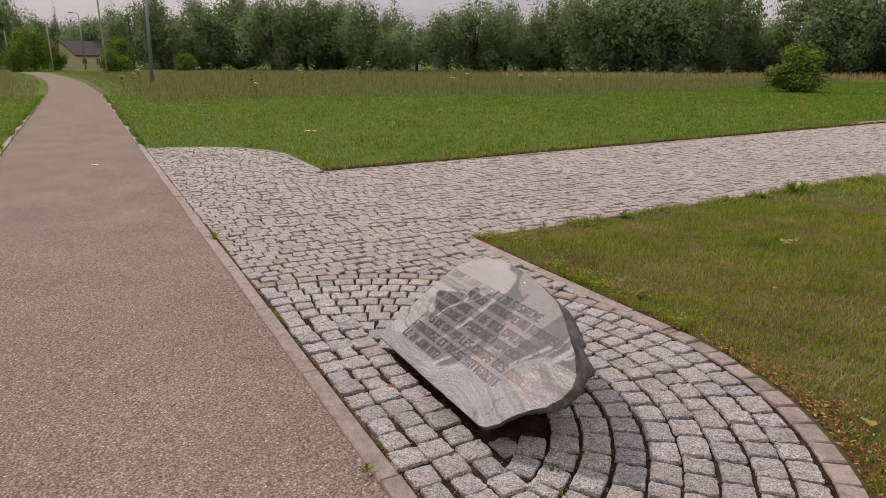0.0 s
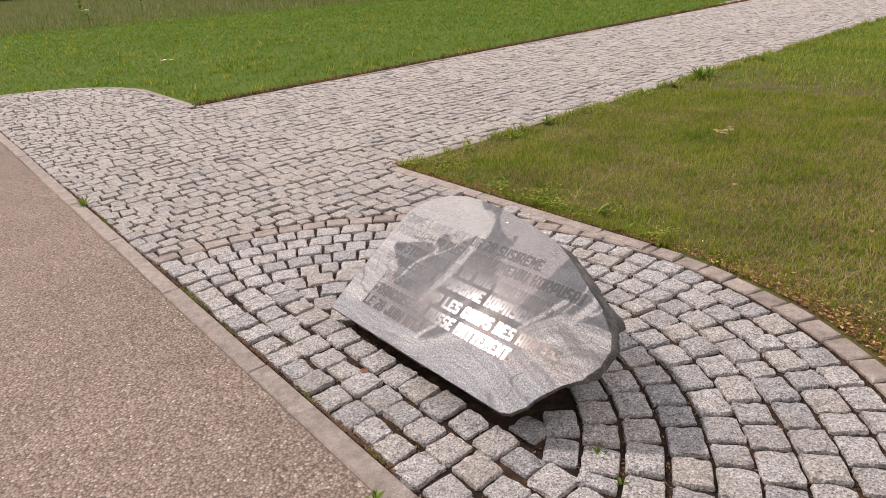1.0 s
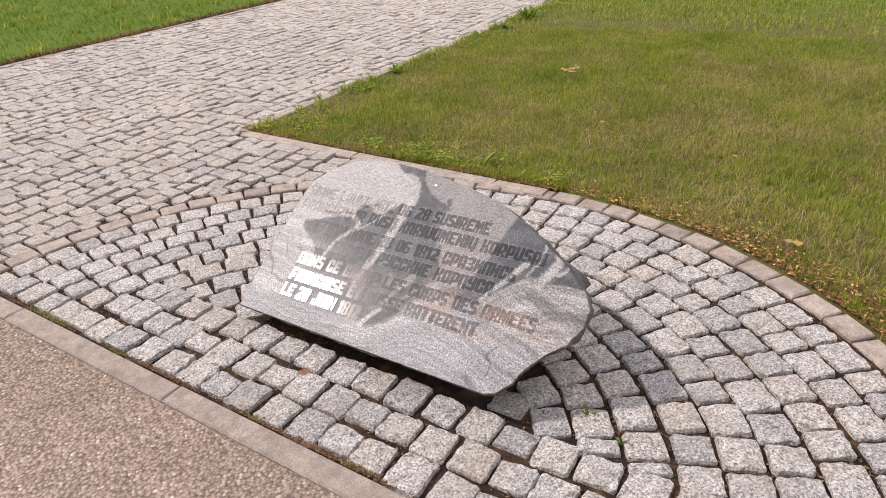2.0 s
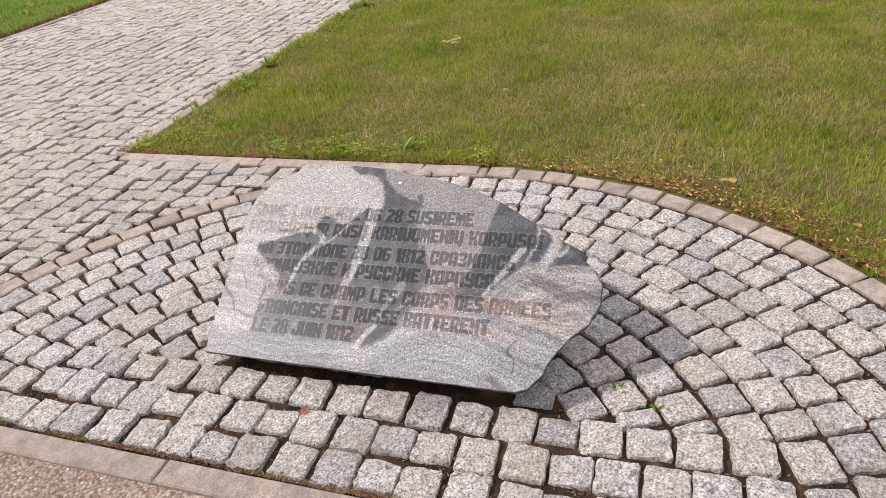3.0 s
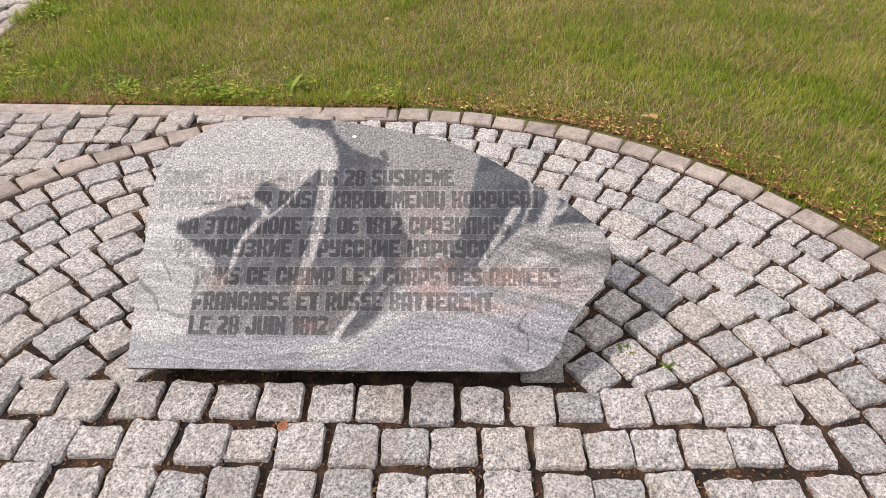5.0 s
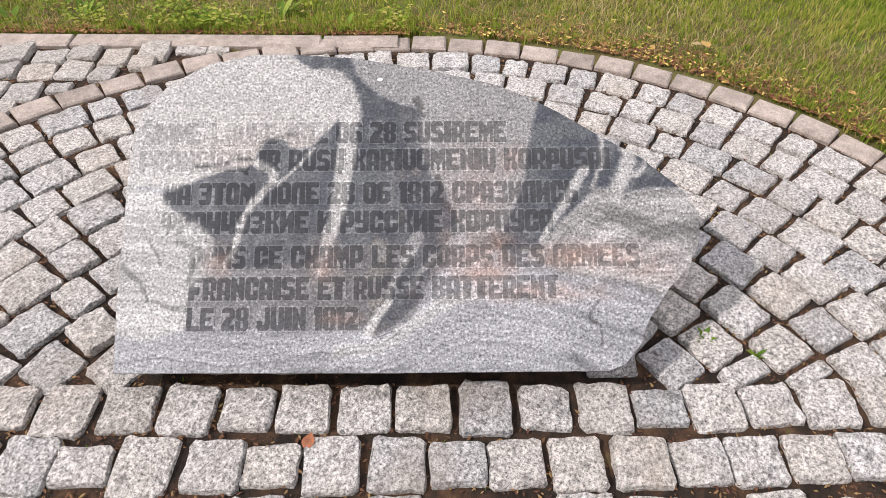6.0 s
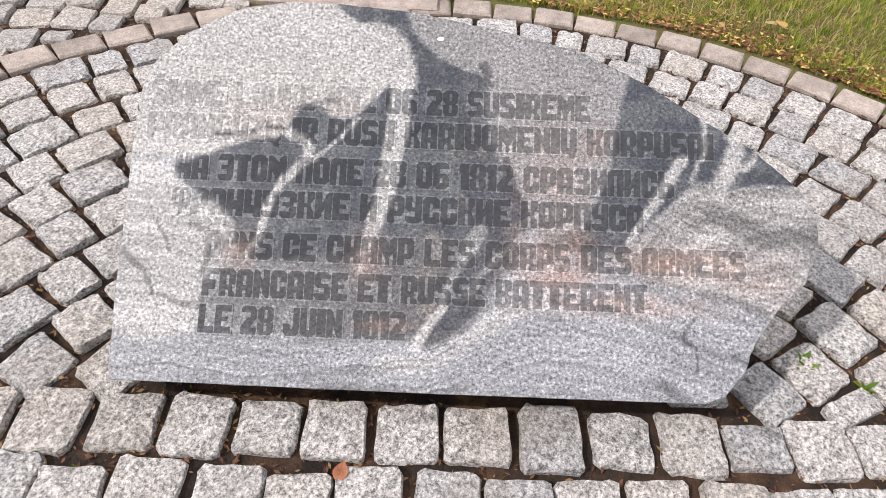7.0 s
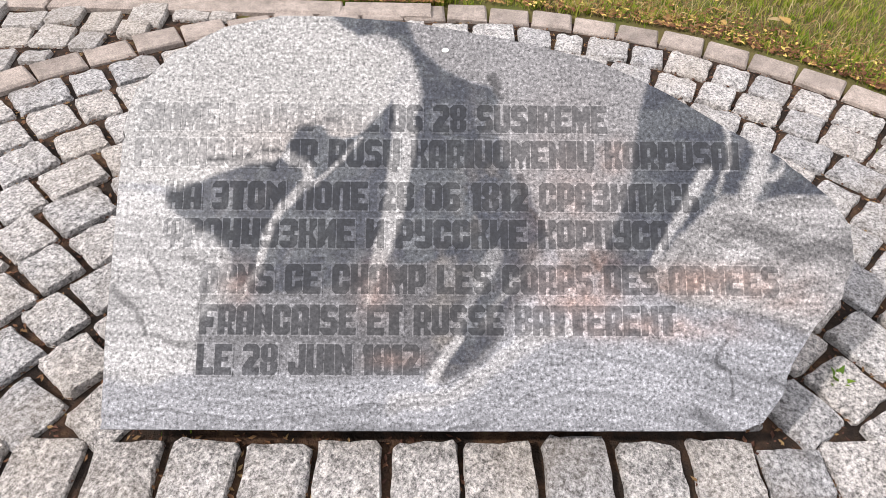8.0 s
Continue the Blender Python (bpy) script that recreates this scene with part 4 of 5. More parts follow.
# ---- grass ----
def blades(name, label, P, height, width, lean, material, base=-0.02):
    """One mesh of two-step grass blades rooted at the points P."""
    n = len(P)
    a, tilt = rng.uniform(0, math.tau, n), rng.uniform(0, math.tau, n)
    sx, sy = np.cos(a) * width / 2, np.sin(a) * width / 2
    h = height
    lx, ly = np.cos(tilt) * lean * h, np.sin(tilt) * lean * h
    z0 = np.full(n, base)
    v = np.empty((n, 5, 3))
    v[:, 0] = np.c_[P[:, 0] - sx, P[:, 1] - sy, z0]
    v[:, 1] = np.c_[P[:, 0] + sx, P[:, 1] + sy, z0]
    v[:, 2] = np.c_[P[:, 0] + sx * 0.8 + lx * 0.35, P[:, 1] + sy * 0.8 + ly * 0.35, z0 + h * 0.6]
    v[:, 3] = np.c_[P[:, 0] - sx * 0.8 + lx * 0.35, P[:, 1] - sy * 0.8 + ly * 0.35, z0 + h * 0.6]
    v[:, 4] = np.c_[P[:, 0] + lx, P[:, 1] + ly, z0 + h * np.sqrt(np.maximum(1 - lean * lean * 0.5, 0.2))]
    k = np.arange(n)[:, None] * 5
    ob = obj(name, mesh_of(name, v.reshape(-1, 3), k + np.array([0, 1, 2, 3]), k + np.array([3, 2, 4])), material)
    return tagged(ob, label, "grass", kind="stuff")


def scatter(count, r0, r1, power=0.5, centre=(0.4, 2.5)):
    r = r0 + (r1 - r0) * rng.random(count) ** power
    a = rng.uniform(-math.pi, math.pi, count)
    return np.c_[centre[0] + r * np.cos(a), centre[1] + r * np.sin(a)]


def wedge(count, r0, r1, half):
    r, a = rng.uniform(r0, r1, count), rng.uniform(-half, half, count)
    return np.c_[r * np.sin(a), r * np.cos(a)]


def build_grass():
    tall, thick = Patchy(0.45, 21), Patchy(0.22, 22)

    def pick(P, grow, right=True):
        u, w = uw(P[:, 0], P[:, 1])
        ok = ~paved(P[:, 0], P[:, 1], grow)
        return P[ok & (w > 0.9)] if right else P[ok]

    def near_lawn(P):
        return P[(P[:, 1] > 0.9 - 0.3 * P[:, 0]) & (P[:, 0] > -0.5)]

    P = near_lawn(pick(scatter(600000, 0.8, 6.0, 0.60), 0.03))
    P = P[thick(P[:, 0], P[:, 1]) * 0.8 + rng.random(len(P)) * 0.6 > 0.33]
    h = (0.016 + 0.026 * tall(P[:, 0], P[:, 1])) * rng.uniform(0.45, 1.6, len(P))
    blades("lawn_grass", "rough green and straw-coloured lawn grass", P, h, rng.uniform(0.0024, 0.0050, len(P)), rng.uniform(0.05, 0.95, len(P)), LAWN)
    # upright tufts in the lawn, thicker and a little longer where it meets the edging
    C = near_lawn(pick(scatter(42000, 0.8, 6.0, 0.60), 0.015))
    C = C[thick(C[:, 0] + 3, C[:, 1]) * 0.7 + rng.random(len(C)) * 0.6 > 0.45]
    a = rng.uniform(0.0, math.pi, 900)
    r = RING + 0.03 + np.abs(rng.normal(0, 0.09, 900))
    C = np.concatenate([C, xy_rows(UC + r * np.cos(a), WC + r * np.sin(a))])
    u = rng.uniform(UC, uw(*CORNER)[0], 500)
    C = np.concatenate([C, xy_rows(u, 3.07 + np.abs(rng.normal(0, 0.07, 500)))])
    C = C[~paved(C[:, 0], C[:, 1], 0.005)]
    each = 13
    long = np.repeat((0.030 + 0.030 * tall(C[:, 0], C[:, 1])) * rng.uniform(0.6, 1.35, len(C)), each)
    P = np.repeat(C, each, 0) + rng.normal(0, 0.011, (len(C) * each, 2))
    blades("lawn_tufts", "upright bright green grass tufts in the lawn", P, long * rng.uniform(0.5, 1.2, len(P)), rng.uniform(0.0026, 0.0052, len(P)), rng.uniform(0.05, 0.6, len(P)), LAWN)

    P = pick(scatter(190000, 0.8, 5.0, 0.62), 0.02)
    P = P[(P[:, 1] > 0.9 - 0.3 * P[:, 0]) & (Patchy(0.5, 71)(P[:, 0], P[:, 1]) > 0.35)]
    blades("dry_thatch", "dead straw-coloured grass lying in the lawn", P, rng.uniform(0.03, 0.07, len(P)), rng.uniform(0.002, 0.004, len(P)), rng.uniform(0.7, 1.2, len(P)), THATCH)

    P = pick(scatter(300000, 6.0, 13.0, 0.75), 0.03)
    beyond = (P[:, 0] - FAR_CORNER[0]) * -LANE_FAR[1] + (P[:, 1] - FAR_CORNER[1]) * LANE_FAR[0] > -0.5
    P = P[~beyond]
    P = P[P[:, 1] > 1.0]
    h = (0.026 + 0.045 * tall(P[:, 0], P[:, 1])) * rng.uniform(0.5, 1.4, len(P))
    blades("lawn_grass", "rough green lawn grass beside the sett lane", P, h, rng.uniform(0.007, 0.012, len(P)), rng.uniform(0.1, 1.0, len(P)), LAWN)

    # coarse bright tufts in the mown field, and pale dry stalks before the trees
    C = wedge(1500, 9.0, 36.0, 0.72)
    C = C[~paved(C[:, 0], C[:, 1], 0.1)]
    P = np.repeat(C, 12, 0) + rng.normal(0, 0.05, (len(C) * 12, 2))
    near = (P[:, 0] - CORNER[0]) * -LANE_NEAR[1] + (P[:, 1] - CORNER[1]) * LANE_NEAR[0] < 0
    P = P[~(near & (uw(P[:, 0], P[:, 1])[1] > 0))]
    blades("field_tufts", "coarse bright green tufts in the mown grass", P, rng.uniform(0.05, 0.13, len(P)), rng.uniform(0.012, 0.024, len(P)), rng.uniform(0.2, 0.9, len(P)), LAWN, -0.02)
    P = np.c_[rng.uniform(4, 56, 5000), rng.uniform(56, 63, 5000)]
    blades("dry_stalks", "pale dry stalks at the meadow's edge", P, rng.uniform(0.35, 0.75, 5000), rng.uniform(0.02, 0.05, 5000), rng.uniform(0.05, 0.35, 5000), THATCH, -0.02)
    # grass creeping over the kerbs further along the path, and the brown fringe beyond the lane
    u = np.concatenate([rng.uniform(12.9, 33.0, 9000), rng.uniform(4.0, 33.0, 9000)])
    w = np.concatenate([1.02 - np.abs(rng.normal(0, 0.035, 9000)), -1.33 + np.abs(rng.normal(0, 0.05, 9000))])
    P = xy_rows(u, w)
    P = P[Patchy(0.5, 63)(u, w) > 0.45]
    blades("kerb_grass", "grass tufts creeping over the kerb stones", P, rng.uniform(0.04, 0.12, len(P)), rng.uniform(0.008, 0.016, len(P)), rng.uniform(0.3, 1.0, len(P)), FIELD, -0.01)
    t = rng.uniform(0.0, 20.0, 9000)
    P = FAR_CORNER + np.multiply.outer(t, LANE_FAR) + np.multiply.outer(np.abs(rng.normal(0, 0.06, 9000)) - 0.01, np.array([-0.534, 0.8455]))
    blades("fringe_grass", "brown trimmed grass fringe along the lane", P, rng.uniform(0.03, 0.08, len(P)), rng.uniform(0.006, 0.012, len(P)), rng.uniform(0.4, 1.1, len(P)), JOINT_BITS, -0.01)
    t = rng.uniform(0.0, 14.0, 9000)
    off = -0.02 + np.abs(rng.normal(0, 0.07, 9000))
    P = CORNER + np.multiply.outer(t, LANE_NEAR) + np.multiply.outer(off, np.array([0.523, -0.852]))
    P = P[Patchy(0.18, 61)(P[:, 0], P[:, 1]) > 0.42]
    blades("edge_grass", "uneven grass tufts hanging over the lane's edge", P, rng.uniform(0.03, 0.10, len(P)), rng.uniform(0.003, 0.007, len(P)), rng.uniform(0.2, 1.0, len(P)), LAWN, -0.01)

    P = pick(wedge(260000, 6.5, 62.0, 0.78), 0.04, False)
    side = (P[:, 0] - FAR_CORNER[0]) * -LANE_FAR[1] + (P[:, 1] - FAR_CORNER[1]) * LANE_FAR[0]
    P = P[(side > -0.2) | (uw(P[:, 0], P[:, 1])[1] < 0)]
    P = P[P[:, 1] > 4]
    P = P[np.abs(np.arctan2(P[:, 0], P[:, 1])) < 0.78]
    P = P[P[:, 1] < 33 + 0.31 * P[:, 0] + 0.018 * np.maximum(P[:, 0], 0) ** 2]
    h = (0.035 + 0.045 * tall(P[:, 0], P[:, 1])) * rng.uniform(0.6, 1.3, len(P))
    blades("field_grass", "bright green mown grass", P, h, np.hypot(P[:, 0], P[:, 1]) * 0.0011 * rng.uniform(0.7, 1.3, len(P)), rng.uniform(0.6, 1.4, len(P)), FIELD)

    P = pick(wedge(165000, 22.0, 92.0, 0.72), 0.3, False)
    P = P[np.abs(np.arctan2(P[:, 0], P[:, 1])) < 0.72]
    edge = 28.5 + 2.0 * Patchy(5.0, 31)(P[:, 0], P[:, 1]) + 0.31 * P[:, 0] + 0.016 * np.maximum(P[:, 0], 0) ** 2
    P_ok = P[:, 1] > edge
    P = P[P_ok]
    h = (0.20 + 0.32 * Patchy(3.0, 32)(P[:, 0], P[:, 1])) * rng.uniform(0.35, 1.15, len(P)) * np.clip((P[:, 1] - edge[P_ok]) / 6 + 0.45, 0.45, 1)
    u, w = uw(P[:, 0], P[:, 1])
    close = paved(P[:, 0], P[:, 1], 1.6)
    h = np.where(close, h * 0.35, h)
    blades("meadow_grass", "tall uncut meadow grass with brownish seed heads", P, h, rng.uniform(0.014, 0.032, len(P)), rng.uniform(0.05, 0.6, len(P)), MEADOW)


build_grass()


# ---- weeds and fallen leaves ----
WEED = blades_mat("weed_leaves", (0.07, 0.13, 0.015), (0.12, 0.20, 0.022), (0.18, 0.26, 0.035), (0.26, 0.30, 0.06))


YELLOW_LEAF = plain("yellow_leaf", (0.42, 0.29, 0.07), 0.7, 40.0, 0.4)


def leaf_bits(count, place_of, size, z):
    """Small curled leaves lying about: four corners each, bent along the middle."""
    P = place_of(count)
    n = len(P)
    a = rng.uniform(0, math.tau, n)
    s = rng.uniform(*size, n)
    c, d = np.cos(a) * s, np.sin(a) * s
    lift = rng.uniform(0.0, 0.5, (n, 4)) * s[:, None]
    v = np.empty((n, 4, 3))
    for k, (f, g) in enumerate(((-1, 0.1), (-0.2, -0.42), (1, -0.12), (0.25, 0.36))):
        v[:, k] = np.c_[P[:, 0] + c * f - d * g, P[:, 1] + d * f + c * g, z + lift[:, k]]
    return v.reshape(-1, 3), np.arange(n * 4).reshape(-1, 4)


def ring_band(count):
    a = rng.triangular(1.3, 2.3, 3.1, count)
    r = RING + 0.01 + np.abs(rng.normal(0, 0.11, count))
    return xy(UC, WC) + np.multiply.outer(r * np.cos(a), DU) + np.multiply.outer(r * np.sin(a), RW)


def over_setts(count):
    P = scatter(count, 0.3, 2.3, 0.6, (0.3, 2.7))
    return P[in_setts(P[:, 0], P[:, 1], -0.05)]


def lawn_border(count):
    """Along the straight edging from the round one up to the lane's corner."""
    u = rng.uniform(UC, uw(*CORNER)[0] + 0.1, count)
    return xy_rows(u, 3.055 + np.abs(rng.normal(0, 0.05, count)))


def weedy_border(count):
    t, off = rng.uniform(-0.1, 7.0, count), np.abs(rng.normal(0, 0.22, count)) + 0.01
    P = CORNER + np.multiply.outer(t, LANE_NEAR) + np.multiply.outer(off, np.array([0.523, -0.852]))
    u = rng.uniform(UC, uw(*CORNER)[0], count)
    Q = xy_rows(u, 3.07 + np.abs(rng.normal(0, 0.16, count)))
    P = np.concatenate([P, Q])
    P = P[(Patchy(0.22, 91)(P[:, 0], P[:, 1]) + rng.uniform(-0.35, 0.35, len(P)) > 0.72) & ~paved(P[:, 0], P[:, 1], 0.0)]
    return P


def kerb_joint(count):
    """In the joint between the kerb and the setts, thicker in places."""
    u = rng.uniform(-0.2, 6.5, count)
    P = xy_rows(u, KERB_IN + 0.004 + np.abs(rng.normal(0, 0.008, count)))
    return P[Patchy(0.25, 75)(u, u * 0) + rng.uniform(-0.3, 0.3, count) > 0.4]


def build_litter():
    v, q = leaf_bits(9000, kerb_joint, (0.003, 0.008), 0.0)
    tagged(obj("kerb_litter", mesh_of("kerb_litter", v, q, smooth=False), JOINT_BITS), "brown leaf bits and dirt along the kerb joint", "leaves", kind="stuff")
    P = kerb_joint(2600)
    P = P[Patchy(0.2, 76)(P[:, 0], P[:, 1]) > 0.62]
    blades("kerb_moss", "short grass and moss along the kerb joint", P, rng.uniform(0.010, 0.028, len(P)), rng.uniform(0.002, 0.004, len(P)), rng.uniform(0.2, 1.0, len(P)), WEED, -0.006)
    v, q = leaf_bits(4200, ring_band, (0.004, 0.014), 0.005)
    tagged(obj("leaf_litter", mesh_of("leaf_litter", v, q, smooth=False), DEAD_LEAF), "dry reddish leaf litter along the edging", "leaves", kind="stuff")
    v, q = leaf_bits(52000, over_setts, (0.0025, 0.009), -0.0130)
    tagged(obj("joint_litter", mesh_of("joint_litter", v, q, smooth=False), JOINT_BITS), "bits of dead leaf in the joints", "leaves", kind="stuff")
    v, q = leaf_bits(480, ring_band, (0.005, 0.013), 0.006)
    tagged(obj("yellow_leaves", mesh_of("yellow_leaves", v, q, smooth=False), YELLOW_LEAF), "small yellow leaves fallen along the edging", "leaves", kind="stuff")
    v, q = leaf_bits(2600, lawn_border, (0.005, 0.014), 0.004)
    tagged(obj("brown_litter", mesh_of("brown_litter", v, q, smooth=False), DEAD_LEAF), "brown leaf litter between edging and lawn", "leaves", kind="stuff")
    v, q = leaf_bits(6000, weedy_border, (0.006, 0.017), 0.012)
    v[:, 2] += np.repeat(rng.uniform(0.0, 0.035, len(q)), 4)
    tagged(obj("clover_leaves", mesh_of("clover_leaves", v, q, smooth=False), LAWN), "low broad-leaved weeds and clover in the lawn's border", "weeds", kind="stuff")
    P = scatter(5200, 0.3, 2.2, 0.6, (0.3, 2.7))
    P = P[in_setts(P[:, 0], P[:, 1], -0.03) & (Patchy(0.28, 55)(P[:, 0], P[:, 1]) > 0.72)]
    blades("joint_moss", "short moss and seedlings in the joints", P, rng.uniform(0.008, 0.020, len(P)), rng.uniform(0.002, 0.005, len(P)), rng.uniform(0.2, 1.0, len(P)), WEED, -0.018)


def fallen_leaf(x, y, z, size, colour, label, turn=0.0):
    bm = bmesh.new()
    n = 7
    left, mid, right = [], [], []
    for i in range(n + 1):
        t = i / n
        wd = math.sin(math.pi * t ** 0.8) * 0.32 + 0.01
        sag = 0.10 * math.sin(t * 5) + 0.12 * t * t
        mid.append(bm.verts.new((t - 0.5, 0, sag)))
        left.append(bm.verts.new((t - 0.5, wd, sag + wd * 0.45)))
        right.append(bm.verts.new((t - 0.5, -wd, sag + wd * 0.35)))
    for i in range(n):
        bm.faces.new((mid[i], mid[i + 1], left[i + 1], left[i]))
        bm.faces.new((right[i], right[i + 1], mid[i + 1], mid[i]))
    me = bpy.data.meshes.new("fallen_leaf")
    bm.to_mesh(me)
    bm.free()
    ob = obj("fallen_leaf", me, colour)
    ob.matrix_basis = Matrix.Translation((x, y, z)) @ pose(0, 0, 0, 0, 0, turn) @ Matrix.Diagonal((size, size, size * 0.5, 1))
    return tagged(ob, label, "leaf")


def weed_leaf(seed):
    """One broad leaf, 1 long, arching up and over."""
    r = random.Random(seed)
    up, wd = r.uniform(0.3, 0.9), r.uniform(0.10, 0.17)
    v, q = [], []
    for k in range(5):
        t = k / 4
        w = wd * math.sin(math.pi * min(0.98, 0.12 + t * 0.86))
        h = up * t - 0.5 * up * t * t
        v += [(t, -w, h + w * 0.3), (t, 0, h), (t, w, h + w * 0.3)]
    for k in range(4):
        q += [(k * 3, k * 3 + 1, k * 3 + 4, k * 3 + 3), (k * 3 + 1, k * 3 + 2, k * 3 + 5, k * 3 + 4)]
    me = mesh_of("leaf", np.array(v), q)
    me.materials.append(WEED)
    return me


WEED_LEAVES = [weed_leaf(200 + i) for i in range(5)]


def weed(x, y, z, size, count, label, seed, flat=0.5):
    """A rosette of broad leaves."""
    r = random.Random(seed)
    thing = new("weed")
    thing.matrix_basis = Matrix.Translation((x, y, z))
    for i in range(count):
        ob = new("leaf", WEED_LEAVES[r.randrange(5)])
        ln = size * r.uniform(0.6, 1.0)
        ob.matrix_basis = pose(0, 0, 0, 0, 0, r.uniform(0, 360)) @ pose(0, 0, 0, 0, -60 * (1 - flat) * r.uniform(0.3, 1.0), 0) @ Matrix.Diagonal((ln, ln, ln, 1))
        ob.parent = thing
    return tagged(thing, label, "weed")


build_litter()
OCHRE = plain("ochre_leaf", (0.25, 0.15, 0.035), 0.7, 60.0, 0.3)
RUSSET = plain("russet_leaf", (0.20, 0.07, 0.03), 0.7, 60.0, 0.35)
PALE_DRY = plain("pale_dry_leaf", (0.22, 0.16, 0.07), 0.8, 60.0, 0.25)
fallen_leaf(1.917, 2.569, 0.03, 0.06, OCHRE, "curled ochre leaf on the lawn edge", 40)
fallen_leaf(1.90, 2.60, 0.03, 0.045, PALE_DRY, "pale dry leaf on the lawn edge", 100)
fallen_leaf(-0.222, 2.905, -0.002, 0.042, RUSSET, "russet leaf lying on the setts", 20)
fallen_leaf(-0.19, 2.95, -0.004, 0.028, OCHRE, "small ochre leaf lying on the setts", 150)
for i in range(9):
    fallen_leaf(2.94 + 0.10 * math.cos(i * 2.4) * (i / 8), 5.47 + 0.10 * math.sin(i * 2.4) * (i / 8), 0.05 + 0.012 * (i % 3), 0.05 + 0.008 * (i % 4), PALE_DRY if i % 3 else OCHRE, "pale withered leaf of a clump on the lawn", i * 47)
for i, (x, y) in enumerate(((1.78, 2.20), (1.86, 2.02), (1.70, 1.80), (1.82, 2.75), (1.62, 1.62), (2.3, 4.3), (2.5, 3.4))):
    fallen_leaf(x, y, 0.012 + 0.03 * (i > 4), 0.035 + 0.006 * (i % 3), OCHRE, "small yellow leaf by the edging", i * 73)
weed(0.483, 2.227, -0.02, 0.050, 11, "small green weed in a sett joint", 1, 0.3)
weed(0.50, 2.10, -0.02, 0.034, 8, "small green weed in a sett joint", 2, 0.3)
weed(-0.245, 2.20, 0.0, 0.055, 9, "grassy weed at the kerb's edge", 3, 0.0)
weed(-2.06, 5.56, -0.01, 0.09, 14, "grassy weed at the kerb's edge", 4, 0.0)
for i in range(13):
    w = CORNER + LANE_NEAR * (0.15 + 0.55 * i) + np.array([0.523, -0.852]) * (0.06 + 0.05 * (i % 3))
    weed(float(w[0]), float(w[1]), -0.015, 0.07 + 0.018 * (i % 4), 11 + i % 4, "broad-leaved green weed along the lawn edge", 10 + i, 0.4)
for i in range(7):
    w = xy(4.4 - 0.28 * i, 3.12 + 0.05 * (i % 3))
    weed(float(w[0]), float(w[1]), -0.02, 0.09 + 0.02 * (i % 3), 8, "broad-leaved green weed along the lawn edge", 30 + i, 0.5)
weed(4.20, 7.95, -0.02, 0.20, 16, "tall leafy dock plant at the lane's edge", 50, 0.1)
weed(4.38, 8.05, -0.02, 0.17, 14, "tall leafy dock plant at the lane's edge", 51, 0.1)


# ---- distance: trees, houses, poles ----
def bearing(px, dist):
    """A place at that distance ahead of the start, px steps to the side of its middle line."""
    t = (px - 784) / 1198 - 0.0226
    return Vector((0.1 + dist * t, dist, 0))


def crown_mesh(name, seed, count, leaf, droop, dome=False):
    """Leaves on many small clumps round an uneven crown, 1 wide and 1 high."""
    r = np.random.default_rng(seed)
    clumps = []
    while len(clumps) < 44:
        p = r.normal(size=3)
        p *= r.uniform(0.45, 1.0) / np.linalg.norm(p)
        if dome:
            clumps.append((p[0] * 0.36, p[1] * 0.36, 0.16 + abs(p[2]) * 0.62, r.uniform(0.12, 0.19)))
        else:
            clumps.append((p[0] * 0.40, p[1] * 0.40, 0.46 + p[2] * 0.40, r.uniform(0.10, 0.21)))
    clumps = np.array(clumps)
    pick = r.integers(len(clumps), size=count)
    d = r.normal(size=(count, 3))
    d /= np.linalg.norm(d, axis=1)[:, None]
    c = clumps[pick]
    pos = c[:, :3] + d * c[:, 3:] * np.where(np.arange(count) < count * 0.3, r.uniform(0.2, 0.75, count), r.uniform(0.7, 1.05, count))[:, None] * np.array([1, 1, 1.1 + droop])
    pos[:, 2] = np.maximum(pos[:, 2], 0.01)
    face = d + r.normal(size=(count, 3)) * 0.35
    a = np.cross(face, r.normal(size=(count, 3)))
    a[:, 2] -= droop * 0.4
    a /= np.linalg.norm(a, axis=1)[:, None]
    b = np.cross(a, face)
    b /= np.linalg.norm(b, axis=1)[:, None]
    s = leaf * r.uniform(0.6, 1.4, (count, 1)) * np.where(np.arange(count) < count * 0.3, 2.0, 1.0)[:, None]
    v = np.stack([pos - a * s, pos + b * s * 0.55, pos + a * s, pos - b * s * 0.55], 1).reshape(-1, 3)
    return mesh_of(name, v, np.arange(count * 4).reshape(-1, 4), smooth=False)


def make_tree(seed, material, label, leaf=0.0130, count=9500, droop=0.3):
    tree = new("tree")
    tagged(tree, label, "tree")
    bm = bmesh.new()
    add_tube(bm, [(0, 0, -0.01), (0.01, 0, 0.15), (0.0, 0.015, 0.4), (0.02, 0.0, 0.7)], [0.03, 0.022, 0.016, 0.005], 8)
    r = random.Random(seed)
    for i in range(5):
        a, z = r.uniform(0, math.tau), r.uniform(0.15, 0.45)
        add_tube(bm, [(0, 0, z), (0.12 * math.cos(a), 0.12 * math.sin(a), z + 0.12), (0.28 * math.cos(a), 0.28 * math.sin(a), z + 0.3)], [0.012, 0.008, 0.003], 6)
    part("trunk", bm, BARK, tree, "", True)
    obj("crown", crown_mesh("crown", seed, count, leaf, droop), material, tree)
    return tree


